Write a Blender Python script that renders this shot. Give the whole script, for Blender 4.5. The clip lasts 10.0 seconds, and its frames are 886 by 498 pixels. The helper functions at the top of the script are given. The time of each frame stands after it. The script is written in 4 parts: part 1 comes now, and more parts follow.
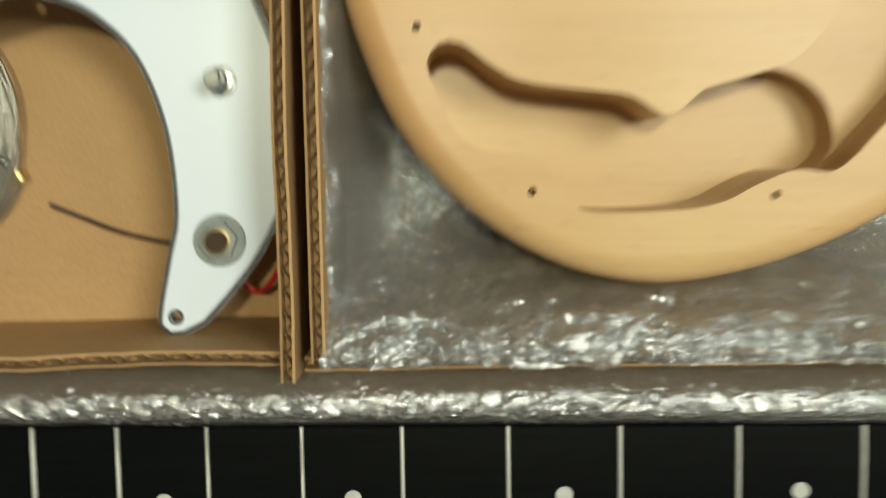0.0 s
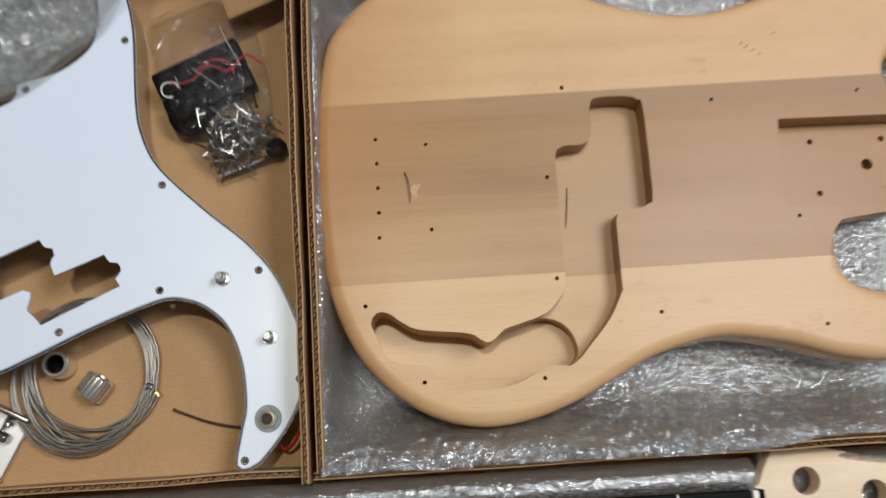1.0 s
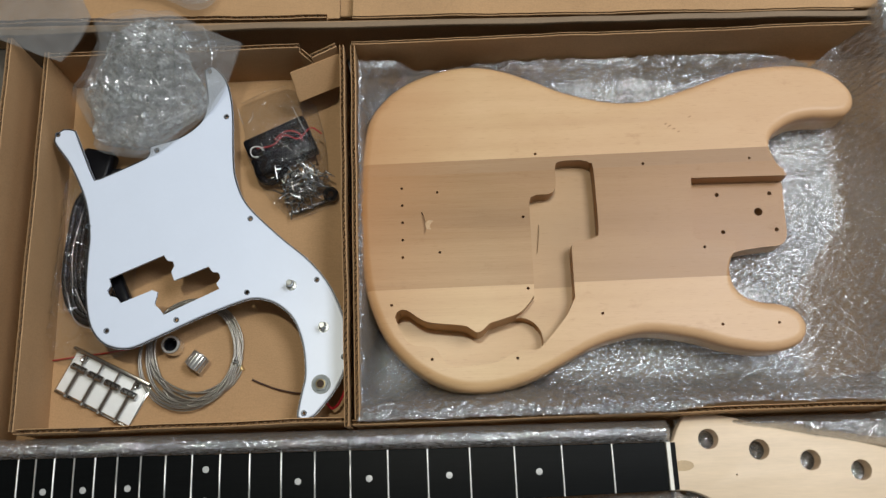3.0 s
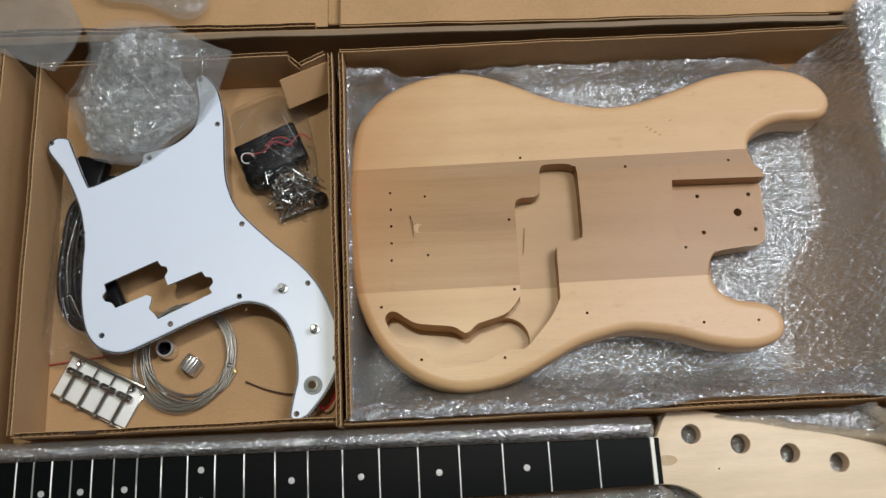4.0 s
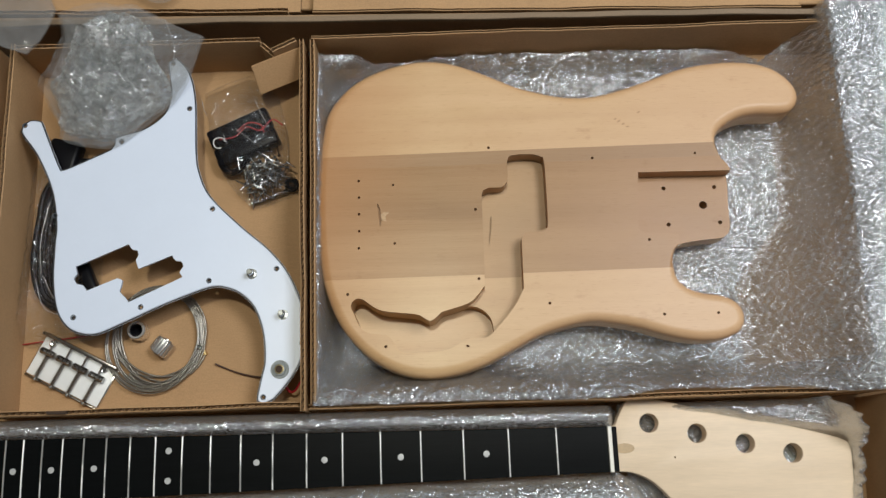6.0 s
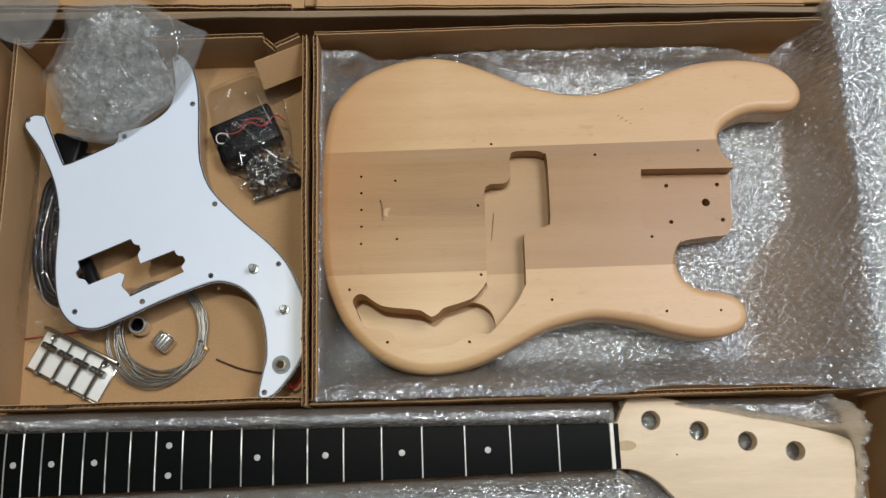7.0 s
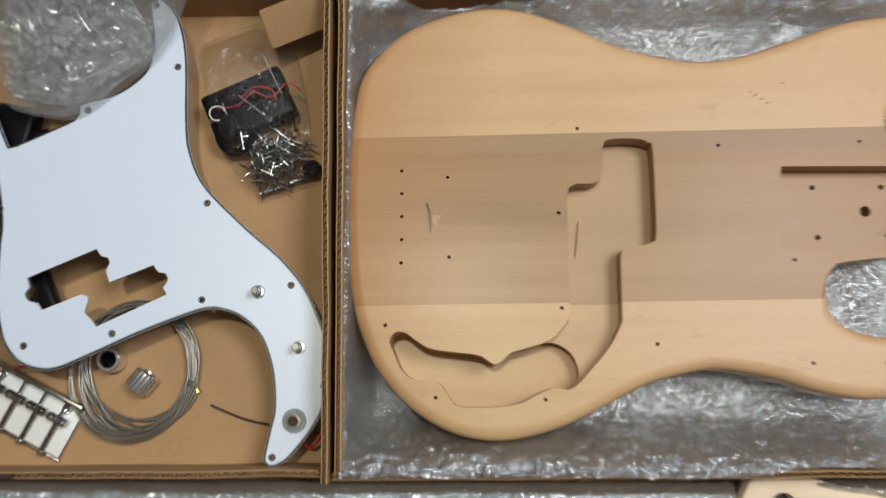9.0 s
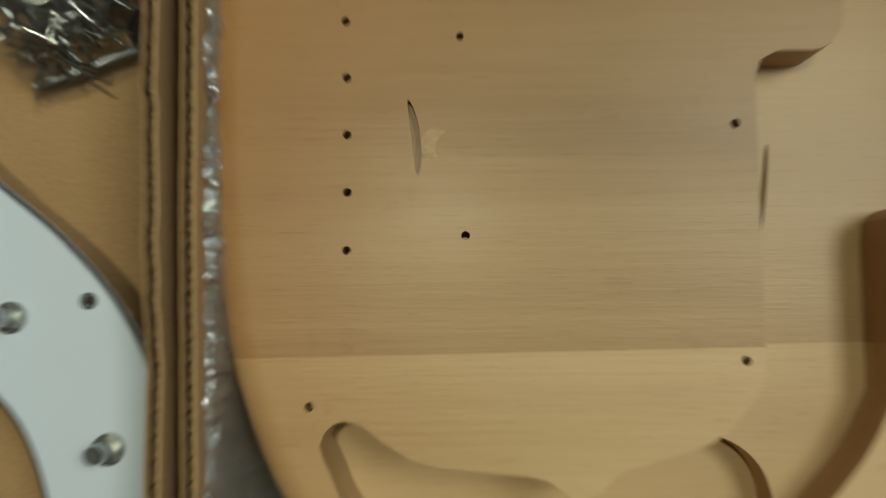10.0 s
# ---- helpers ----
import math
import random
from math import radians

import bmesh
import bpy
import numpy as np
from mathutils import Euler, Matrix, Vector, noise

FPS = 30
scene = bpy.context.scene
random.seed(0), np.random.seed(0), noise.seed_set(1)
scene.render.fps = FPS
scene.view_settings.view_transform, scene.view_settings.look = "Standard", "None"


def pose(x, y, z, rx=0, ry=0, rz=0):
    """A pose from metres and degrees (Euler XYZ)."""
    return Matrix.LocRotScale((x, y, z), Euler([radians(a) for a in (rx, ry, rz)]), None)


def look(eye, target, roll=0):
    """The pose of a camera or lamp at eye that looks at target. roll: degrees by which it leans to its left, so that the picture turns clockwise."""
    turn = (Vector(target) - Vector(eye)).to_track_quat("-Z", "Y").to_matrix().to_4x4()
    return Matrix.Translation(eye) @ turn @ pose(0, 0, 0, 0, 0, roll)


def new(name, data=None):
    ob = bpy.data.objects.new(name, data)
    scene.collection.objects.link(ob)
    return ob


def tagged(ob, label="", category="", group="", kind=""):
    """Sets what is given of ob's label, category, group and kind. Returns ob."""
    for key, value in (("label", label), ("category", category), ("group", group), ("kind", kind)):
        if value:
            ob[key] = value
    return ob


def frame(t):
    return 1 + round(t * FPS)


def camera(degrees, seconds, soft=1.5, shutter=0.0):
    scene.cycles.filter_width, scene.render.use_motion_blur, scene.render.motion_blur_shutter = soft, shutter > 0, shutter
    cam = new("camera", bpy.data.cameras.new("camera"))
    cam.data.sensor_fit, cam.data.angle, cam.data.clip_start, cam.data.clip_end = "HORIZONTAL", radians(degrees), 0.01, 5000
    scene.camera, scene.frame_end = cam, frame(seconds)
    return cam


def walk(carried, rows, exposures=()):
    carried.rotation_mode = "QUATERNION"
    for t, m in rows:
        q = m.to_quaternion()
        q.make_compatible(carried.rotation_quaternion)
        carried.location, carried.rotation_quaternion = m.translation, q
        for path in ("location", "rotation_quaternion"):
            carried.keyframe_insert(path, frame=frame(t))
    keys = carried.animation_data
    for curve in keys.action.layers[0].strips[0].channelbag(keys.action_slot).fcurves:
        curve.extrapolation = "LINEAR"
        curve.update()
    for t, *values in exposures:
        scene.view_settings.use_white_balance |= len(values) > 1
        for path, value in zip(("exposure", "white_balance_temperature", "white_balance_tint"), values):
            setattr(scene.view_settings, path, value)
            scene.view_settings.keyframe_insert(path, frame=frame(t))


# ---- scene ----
cam = camera(53.04, 10.0, 1.45, 0.5)
PATH = [
    (0, (-0.0051, -0.1210, 0.3391, -5.50, -0.46, -0.26)),
    (0.5, (0.0120, -0.1302, 0.4985, 6.43, -0.88, -2.77)),
    (1, (0.0249, -0.1619, 0.6321, 11.75, -1.00, -3.15)),
    (1.5, (0.0355, -0.1932, 0.7414, 14.21, -0.31, -2.33)),
    (2, (0.0447, -0.2133, 0.7990, 14.74, 0.27, -1.84)),
    (2.5, (0.0438, -0.2458, 0.8348, 15.73, 0.94, -1.45)),
    (4, (0.0461, -0.2542, 0.8768, 15.69, 0.45, -2.37)),
    (4.5, (0.0622, -0.2435, 0.8823, 14.55, 0.10, -2.50)),
    (5, (0.0738, -0.2321, 0.8855, 13.46, 0.06, -1.99)),
    (5.5, (0.0831, -0.2319, 0.8937, 13.23, 0.35, -1.62)),
    (7, (0.0817, -0.2435, 0.8904, 13.70, 0.47, -1.16)),
    (7.5, (0.0842, -0.2341, 0.8790, 13.03, 0.48, -0.91)),
    (8, (0.0863, -0.2188, 0.8387, 12.34, 0.72, -0.45)),
    (8.5, (0.0792, -0.1853, 0.7852, 11.21, 1.19, 0.14)),
    (9, (0.0478, -0.1243, 0.6921, 9.01, 1.59, -0.02)),
    (9.5, (0.0308, -0.0798, 0.5030, 6.83, 1.34, -0.99)),
    (10, (0.0300, -0.0517, 0.3172, 3.96, 0.47, -0.60)),
]
walk(cam, [(t, pose(*p)) for t, p in PATH], [(0.0, 0.36, 6900, -6), (0.5, 0.14, 6500, 15), (1.2, 0.12, 5850, 10), (4.0, 0.06, 5880, 10), (9.0, 0.08, 5950, 9), (9.6, 0.05, 6230, 4), (10.0, -0.46, 6500, -10)])

# ---- light: one ceiling lamp above the boxes, added cool fill, unseen pale room around ----
world = bpy.data.worlds.new("room_air")
scene.world = world
world.use_nodes = True
world.node_tree.nodes["Background"].inputs[0].default_value = (0.75, 0.85, 1.0, 1)
world.node_tree.nodes["Background"].inputs[1].default_value = 0.02


def area_lamp(name, m, sx, sy, watts, colour):
    data = bpy.data.lights.new(name, "AREA")
    data.shape, data.size, data.size_y = "RECTANGLE", sx, sy
    data.energy, data.color = watts, colour
    ob = new(name, data)
    ob.matrix_world = m
    return ob


LAMP_Z = 2.36
area_lamp("ceiling_light", look((1.12, 0.34, LAMP_Z), (1.12, 0.34, 0)), 0.85, 0.80, 39, (1.0, 0.965, 0.91))
area_lamp("ceiling_light", look((0.0, 0.21, LAMP_Z), (0.0, 0.21, 0)), 0.12, 0.09, 19, (1.0, 0.93, 0.72))
# added cool fill from the right, no window in that wall
area_lamp("fill_light", look((2.3, 1.4, 1.6), (0, 0, 0.3)), 1.1, 1.3, 12, (0.86, 0.93, 1.0))


# ---- materials ----
def material(name):
    m = bpy.data.materials.new(name)
    m.use_nodes = True
    return m, m.node_tree.nodes, m.node_tree.links, m.node_tree.nodes["Principled BSDF"]


def coords(nodes, links, scale, space="Object"):
    tc = nodes.new("ShaderNodeTexCoord")
    mp = nodes.new("ShaderNodeMapping")
    mp.inputs["Scale"].default_value = scale
    links.new(tc.outputs[space], mp.inputs["Vector"])
    return mp.outputs["Vector"]


def noise_tex(nodes, links, vec, scale, detail=4.0, rough=0.55):
    n = nodes.new("ShaderNodeTexNoise")
    n.inputs["Scale"].default_value = scale
    n.inputs["Detail"].default_value = detail
    n.inputs["Roughness"].default_value = rough
    links.new(vec, n.inputs["Vector"])
    return n.outputs["Fac"]


def ramp(nodes, links, fac, stops):
    r = nodes.new("ShaderNodeValToRGB")
    els = r.color_ramp.elements
    while len(els) < len(stops):
        els.new(0.5)
    for e, (p, c) in zip(els, stops):
        e.position, e.color = p, (*c, 1)
    links.new(fac, r.inputs["Fac"])
    return r.outputs["Color"]


def mix_rgb(nodes, links, fac, a, b, mode="MIX"):
    n = nodes.new("ShaderNodeMix")
    n.data_type, n.blend_type = "RGBA", mode
    for sock, val in ((n.inputs[0], fac), (n.inputs[6], a), (n.inputs[7], b)):
        if isinstance(val, (int, float)):
            sock.default_value = val
        elif isinstance(val, tuple):
            sock.default_value = (*val, 1)
        else:
            links.new(val, sock)
    return n.outputs[2]


def bump(nodes, links, bsdf, height, strength, distance):
    b = nodes.new("ShaderNodeBump")
    b.inputs["Strength"].default_value = strength
    b.inputs["Distance"].default_value = distance
    links.new(height, b.inputs["Height"])
    links.new(b.outputs["Normal"], bsdf.inputs["Normal"])
    return b


def calc(nodes, links, op, a, b):
    n = nodes.new("ShaderNodeMath")
    n.operation = op
    for sock, val in zip(n.inputs, (a, b)):
        if isinstance(val, (int, float)):
            sock.default_value = val
        else:
            links.new(val, sock)
    return n.outputs[0]


def plain(name, colour, rough=0.5, metal=0.0, var=0.15, scale=60.0, relief=0.0, stretch=(1, 1, 1), spec=0.5):
    """A surface with colour variation at two scales and a fine relief."""
    m, nodes, links, bsdf = material(name)
    vec = coords(nodes, links, stretch)
    fine = noise_tex(nodes, links, vec, scale * 6, 5)
    broad = noise_tex(nodes, links, vec, scale, 3)
    dark = tuple(c * (1 - var) for c in colour)
    light = tuple(min(1.0, c * (1 + var)) for c in colour)
    a = ramp(nodes, links, broad, ((0.3, dark), (0.7, light)))
    links.new(mix_rgb(nodes, links, 0.35, a, ramp(nodes, links, fine, ((0.35, dark), (0.65, light)))), bsdf.inputs["Base Color"])
    bsdf.inputs["Roughness"].default_value = rough
    bsdf.inputs["Metallic"].default_value = metal
    bsdf.inputs["Specular IOR Level"].default_value = spec
    if relief:
        bump(nodes, links, bsdf, fine, 0.5, relief)
    return m


def cardboard(name, colour):
    m, nodes, links, bsdf = material(name)
    vec = coords(nodes, links, (1, 1, 1))
    fib = noise_tex(nodes, links, coords(nodes, links, (40, 260, 260)), 3.0, 4)
    blot = noise_tex(nodes, links, vec, 9.0, 4)
    speck = noise_tex(nodes, links, vec, 700.0, 2)
    lo, hi = tuple(c * 0.82 for c in colour), tuple(c * 1.14 for c in colour)
    c1 = ramp(nodes, links, blot, ((0.3, lo), (0.72, hi)))
    c2 = mix_rgb(nodes, links, 0.3, c1, ramp(nodes, links, fib, ((0.3, lo), (0.7, hi))))
    c3 = mix_rgb(nodes, links, 0.22, c2, ramp(nodes, links, speck, ((0.35, tuple(c * 0.6 for c in colour)), (0.6, hi))))
    links.new(c3, bsdf.inputs["Base Color"])
    bsdf.inputs["Roughness"].default_value = 0.72
    bsdf.inputs["Specular IOR Level"].default_value = 0.3
    ribs = nodes.new("ShaderNodeTexWave")
    ribs.inputs["Scale"].default_value = 22.0
    ribs.inputs["Distortion"].default_value = 0.6
    links.new(vec, ribs.inputs["Vector"])
    h = calc(nodes, links, "ADD", calc(nodes, links, "MULTIPLY", ribs.outputs["Fac"], 0.10), calc(nodes, links, "MULTIPLY", fib, 0.5))
    bump(nodes, links, bsdf, h, 0.25, 0.0006)
    return m


def body_wood(name, tones, shift, rosy=(0.53, 0.315, 0.185)):
    """Sanded board: soft long streaks, faint grain, cloudy rosy patches, pores, and redder brown towards edges and tail
    end.
    """
    m, nodes, links, bsdf = material(name)
    tc = nodes.new("ShaderNodeTexCoord")
    sep = nodes.new("ShaderNodeSeparateXYZ")
    links.new(tc.outputs["Object"], sep.inputs[0])

    def moved(scale):
        v = coords(nodes, links, scale)
        v.node.inputs["Location"].default_value = (shift, shift * 1.7, 0)
        return v

    streak = noise_tex(nodes, links, moved((0.7, 17, 17)), 2.0, 3, 0.5)
    band = noise_tex(nodes, links, moved((0.35, 7.5, 7.5)), 3.4, 2, 0.4)
    grain = noise_tex(nodes, links, moved((9, 330, 330)), 2.0, 4, 0.6)
    pore = noise_tex(nodes, links, moved((60, 800, 800)), 1.6, 3, 0.5)
    cloud = noise_tex(nodes, links, moved((4.5, 9, 4.5)), 1.0, 4, 0.55)
    mottle = noise_tex(nodes, links, moved((22, 60, 22)), 1.0, 4, 0.6)
    mix = calc(nodes, links, "ADD", calc(nodes, links, "MULTIPLY", streak, 0.55), calc(nodes, links, "MULTIPLY", band, 0.45))
    col = ramp(nodes, links, mix, ((0.36, tones[0]), (0.5, tones[1]), (0.63, tones[2])))
    col = mix_rgb(nodes, links, 0.09, col, ramp(nodes, links, grain, ((0.3, (0.28, 0.155, 0.075)), (0.7, (0.70, 0.49, 0.30)))))
    patch = nodes.new("ShaderNodeMapRange")
    patch.inputs["From Min"].default_value, patch.inputs["From Max"].default_value = 0.40, 0.72
    patch.inputs["To Max"].default_value = 0.42
    links.new(cloud, patch.inputs["Value"])
    # rosier heartwood towards the horns, fresher wood in the routed floors
    horn = nodes.new("ShaderNodeMapRange")
    horn.inputs["From Min"].default_value, horn.inputs["From Max"].default_value = 0.14, 0.36
    horn.inputs["To Max"].default_value = 0.72
    links.new(calc(nodes, links, "ADD", sep.outputs["X"], calc(nodes, links, "MULTIPLY", cloud, 0.16)), horn.inputs["Value"])
    col = mix_rgb(nodes, links, horn.outputs[0], col, rosy)
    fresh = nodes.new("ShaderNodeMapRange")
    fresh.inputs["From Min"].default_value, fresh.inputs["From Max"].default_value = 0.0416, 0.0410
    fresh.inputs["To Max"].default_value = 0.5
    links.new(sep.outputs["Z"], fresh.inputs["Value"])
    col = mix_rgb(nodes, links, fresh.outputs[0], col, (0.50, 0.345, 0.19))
    col = mix_rgb(nodes, links, patch.outputs[0], col, rosy)
    col = mix_rgb(nodes, links, 0.35, col, ramp(nodes, links, mottle, ((0.34, (0.90, 0.86, 0.80)), (0.62, (1, 1, 1)))), "MULTIPLY")
    # tail end and rounded rim, mixed towards a darker red brown
    browned = None
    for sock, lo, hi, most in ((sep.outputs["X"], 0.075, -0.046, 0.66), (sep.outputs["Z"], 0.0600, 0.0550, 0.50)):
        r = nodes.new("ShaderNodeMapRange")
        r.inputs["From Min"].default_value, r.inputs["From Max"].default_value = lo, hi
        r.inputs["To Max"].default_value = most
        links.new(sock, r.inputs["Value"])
        browned = r.outputs[0] if browned is None else calc(nodes, links, "MAXIMUM", browned, r.outputs[0])
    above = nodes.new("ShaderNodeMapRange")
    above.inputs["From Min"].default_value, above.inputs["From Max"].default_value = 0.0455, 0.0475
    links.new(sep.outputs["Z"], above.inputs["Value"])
    browned = calc(nodes, links, "MULTIPLY", calc(nodes, links, "MULTIPLY", browned, above.outputs[0]), calc(nodes, links, "ADD", cloud, 0.5))
    col = mix_rgb(nodes, links, browned, col, (0.42, 0.205, 0.082))
    stain = noise_tex(nodes, links, moved((30, 55, 30)), 1.0, 5, 0.7)
    col = mix_rgb(nodes, links, 0.5, col, ramp(nodes, links, stain, ((0.62, (1, 1, 1)), (0.74, (0.74, 0.66, 0.58)))), "MULTIPLY")
    poremask = ramp(nodes, links, pore, ((0.60, (1, 1, 1)), (0.72, (0.78, 0.72, 0.66))))
    links.new(mix_rgb(nodes, links, 0.5, col, poremask, "MULTIPLY"), bsdf.inputs["Base Color"])
    rough = nodes.new("ShaderNodeMapRange")
    rough.inputs["To Min"].default_value, rough.inputs["To Max"].default_value = 0.30, 0.48
    links.new(mottle, rough.inputs["Value"])
    links.new(rough.outputs[0], bsdf.inputs["Roughness"])
    bsdf.inputs["Specular IOR Level"].default_value = 0.24
    bsdf.inputs["Coat Weight"].default_value = 0.10
    bsdf.inputs["Coat Roughness"].default_value = 0.25
    bsdf.inputs["Coat Tint"].default_value = (1.0, 0.96, 0.80, 1)
    bump(nodes, links, bsdf, calc(nodes, links, "ADD", calc(nodes, links, "ADD", calc(nodes, links, "MULTIPLY", grain, 1.5), pore), mottle), 0.17, 0.0004)
    return m


def film(name, tint, milk, gloss, rough, scale, depth, spots=0.0, stretch=(1, 1, 1), through_tint=0.95, cloud=34.0, cells=0.9):
    """Clear plastic film: a share of milky scatter, a share of gloss, the rest seen through; wrinkled."""
    m, nodes, links, bsdf = material(name)
    nodes.remove(bsdf)
    vec = coords(nodes, links, stretch)
    n1 = noise_tex(nodes, links, vec, scale, 6, 0.62)
    vor = nodes.new("ShaderNodeTexVoronoi")
    vor.feature = "DISTANCE_TO_EDGE"
    vor.inputs["Scale"].default_value = scale * 0.55
    links.new(vec, vor.inputs["Vector"])
    h = calc(nodes, links, "ADD", n1, calc(nodes, links, "MULTIPLY", vor.outputs["Distance"], cells))
    scatter, shine, clear = nodes.new("ShaderNodeBsdfDiffuse"), nodes.new("ShaderNodeBsdfGlossy"), nodes.new("ShaderNodeBsdfTransparent")
    bump(nodes, links, scatter, h, 1.0, depth)
    bump(nodes, links, shine, h, 1.0, depth)
    blot = noise_tex(nodes, links, vec, cloud, 4, 0.6)
    links.new(ramp(nodes, links, blot, ((0.32, tuple(c * (1 - spots) for c in tint)), (0.66, tint))), scatter.inputs["Color"])
    shine.inputs["Color"].default_value = (0.94, 0.96, 0.985, 1)
    shine.inputs["Roughness"].default_value = rough
    clear.inputs["Color"].default_value = (through_tint, through_tint, through_tint * 0.99, 1)
    mix1, mix2 = nodes.new("ShaderNodeMixShader"), nodes.new("ShaderNodeMixShader")
    mix1.inputs["Fac"].default_value = gloss / (milk + gloss)
    links.new(scatter.outputs[0], mix1.inputs[1])
    links.new(shine.outputs[0], mix1.inputs[2])
    mix2.inputs["Fac"].default_value = milk + gloss
    links.new(clear.outputs[0], mix2.inputs[1])
    links.new(mix1.outputs[0], mix2.inputs[2])
    links.new(mix2.outputs[0], nodes["Material Output"].inputs["Surface"])
    return m


M_CARD = cardboard("brown_cardboard", (0.435, 0.268, 0.132))
M_CARD_EDGE_SHADE = cardboard("cut_edge_and_shaded_cardboard", (0.33, 0.215, 0.118))
M_CARD_GREY = cardboard("greyish_cardboard_edge", (0.23, 0.165, 0.105))
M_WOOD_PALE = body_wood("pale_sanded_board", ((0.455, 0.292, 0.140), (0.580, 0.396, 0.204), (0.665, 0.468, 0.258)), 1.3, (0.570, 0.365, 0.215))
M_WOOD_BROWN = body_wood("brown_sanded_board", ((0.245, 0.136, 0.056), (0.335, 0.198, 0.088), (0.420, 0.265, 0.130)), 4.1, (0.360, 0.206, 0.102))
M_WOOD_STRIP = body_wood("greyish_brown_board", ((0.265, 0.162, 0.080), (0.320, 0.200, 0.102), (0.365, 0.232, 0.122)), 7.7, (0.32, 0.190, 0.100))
M_HOLE_SHADE = plain("dark_hole_shade", (0.045, 0.025, 0.014), 0.8)
M_WRAP = film("bubble_film", (0.70, 0.72, 0.74), 0.10, 0.42, 0.12, 520.0, 0.0005, 0.2, (0.75, 1.3, 0.9), 0.82)
M_BAG = film("frosted_bag_film", (0.80, 0.83, 0.83), 0.36, 0.16, 0.08, 80.0, 0.0022, 0.80, (1, 1, 1), 0.85, 110.0, 0.0)
# for highlights along film creases, put in as thin pale tubes
M_FOLD_GLINT = film("pale_fold_glint", (0.8, 0.8, 0.8), 0.16, 0.26, 0.08, 60.0, 0.001)
M_ZIP = film("clear_zip_bag_film", (0.75, 0.75, 0.73), 0.010, 0.065, 0.030, 26.0, 0.006)
M_VEIL = film("thin_cloudy_bag_film", (0.70, 0.71, 0.71), 0.12, 0.10, 0.05, 30.0, 0.003, 0.3, (1, 1, 1), 0.95, 34.0, 0.3)
M_WHITE = plain("white_plastic_sheet", (0.66, 0.72, 0.84), 0.34, 0, 0.012, 40, 0.00003)
M_PLY = plain("black_plastic_ply", (0.03, 0.03, 0.035), 0.4)
M_BLACK = plain("black_plastic", (0.007, 0.007, 0.009), 0.34, 0, 0.2, 80, 0.0001, (1, 1, 1), 0.10)
M_EBONY = plain("dark_fingerboard_wood", (0.0030, 0.0036, 0.0038), 0.42, 0, 0.3, 30, 0.0001, (1, 14, 14), 0.05)
M_MAPLE = plain("pale_maple", (0.72, 0.570, 0.400), 0.5, 0, 0.08, 12, 0.00006, (1, 9, 9))
M_WALNUT = plain("brown_plug_wood", (0.45, 0.32, 0.17), 0.5, 0, 0.15, 60)
M_KNOB = plain("bright_satin_chrome", (0.80, 0.80, 0.79), 0.24, 0.92, 0.05, 200)
M_STEEL = plain("nickel_steel", (0.40, 0.41, 0.40), 0.27, 1.0, 0.08, 200, 0.00005)
M_CHROME = plain("chrome", (0.86, 0.86, 0.85), 0.10, 1.0, 0.05, 120)
M_DARKMETAL = plain("shaded_flange_metal", (0.31, 0.295, 0.265), 0.27, 1.0, 0.1, 120)
M_DULL = plain("dull_zinc", (0.24, 0.26, 0.26), 0.6, 0.3, 0.25, 150)
M_SCREW = plain("dull_screw_steel", (0.36, 0.36, 0.35), 0.26, 1.0, 0.25, 300, 0.0001)
M_SADDLE = plain("dark_reflecting_chrome", (0.34, 0.33, 0.31), 0.22, 1.0, 0.2, 150)
M_STRING = plain("wound_string_wire", (0.34, 0.32, 0.29), 0.36, 1.0, 0.18, 900, 0.0002)
M_DOT = plain("pearl_dot", (0.46, 0.46, 0.45), 0.3, 0, 0.15, 300)
M_FRET = plain("fret_wire", (0.66, 0.65, 0.62), 0.4, 0.6, 0.06, 200)
M_SINK = plain("countersunk_steel", (0.075, 0.085, 0.10), 0.45, 0.3, 0.2, 200)
M_CABLE = plain("black_cable_jacket", (0.006, 0.006, 0.007), 0.35, 0, 0.2, 90, 0.0001, (1, 1, 1), 0.15)
M_BONE = plain("bone_nut", (0.75, 0.72, 0.64), 0.4, 0, 0.06, 200)
M_RED = plain("red_insulation", (0.36, 0.012, 0.018), 0.4, 0, 0.15, 200)
M_BROWNWIRE = plain("dark_brown_insulation", (0.06, 0.03, 0.02), 0.5, 0, 0.2, 200)
M_BRASS = plain("brass_contact", (0.70, 0.52, 0.24), 0.3, 1.0, 0.1, 200)
M_WALL = plain("painted_wall", (0.36, 0.35, 0.33), 0.8, 0, 0.04, 3, 0.0004)
M_CEIL = plain("white_ceiling_paint", (0.80, 0.81, 0.83), 0.8, 0, 0.03, 3, 0.0004)
M_FLOOR = plain("grey_floor", (0.16, 0.14, 0.12), 0.6, 0, 0.2, 5, 0.0003)


# ---- mesh helpers ----
def link_mesh(name, bm, mat, smooth=None):
    me = bpy.data.meshes.new(name)
    bm.to_mesh(me)
    bm.free()
    if mat:
        me.materials.append(mat)
    if smooth is not None:
        me.polygons.foreach_set("use_smooth", [True] * len(me.polygons))
        me.set_sharp_from_angle(angle=radians(smooth))
    return new(name, me)


def part(name, bm, mat, parent, label="", smooth=None):
    ob = link_mesh(name, bm, mat, smooth)
    ob.parent = parent
    if label:
        ob["label"] = label
    return ob


def thing(name, label, category, place=(0, 0, 0), group="", kind=""):
    ob = new(name)
    ob.location = place
    ob.empty_display_size = 0.02
    return tagged(ob, label, category, group, kind)


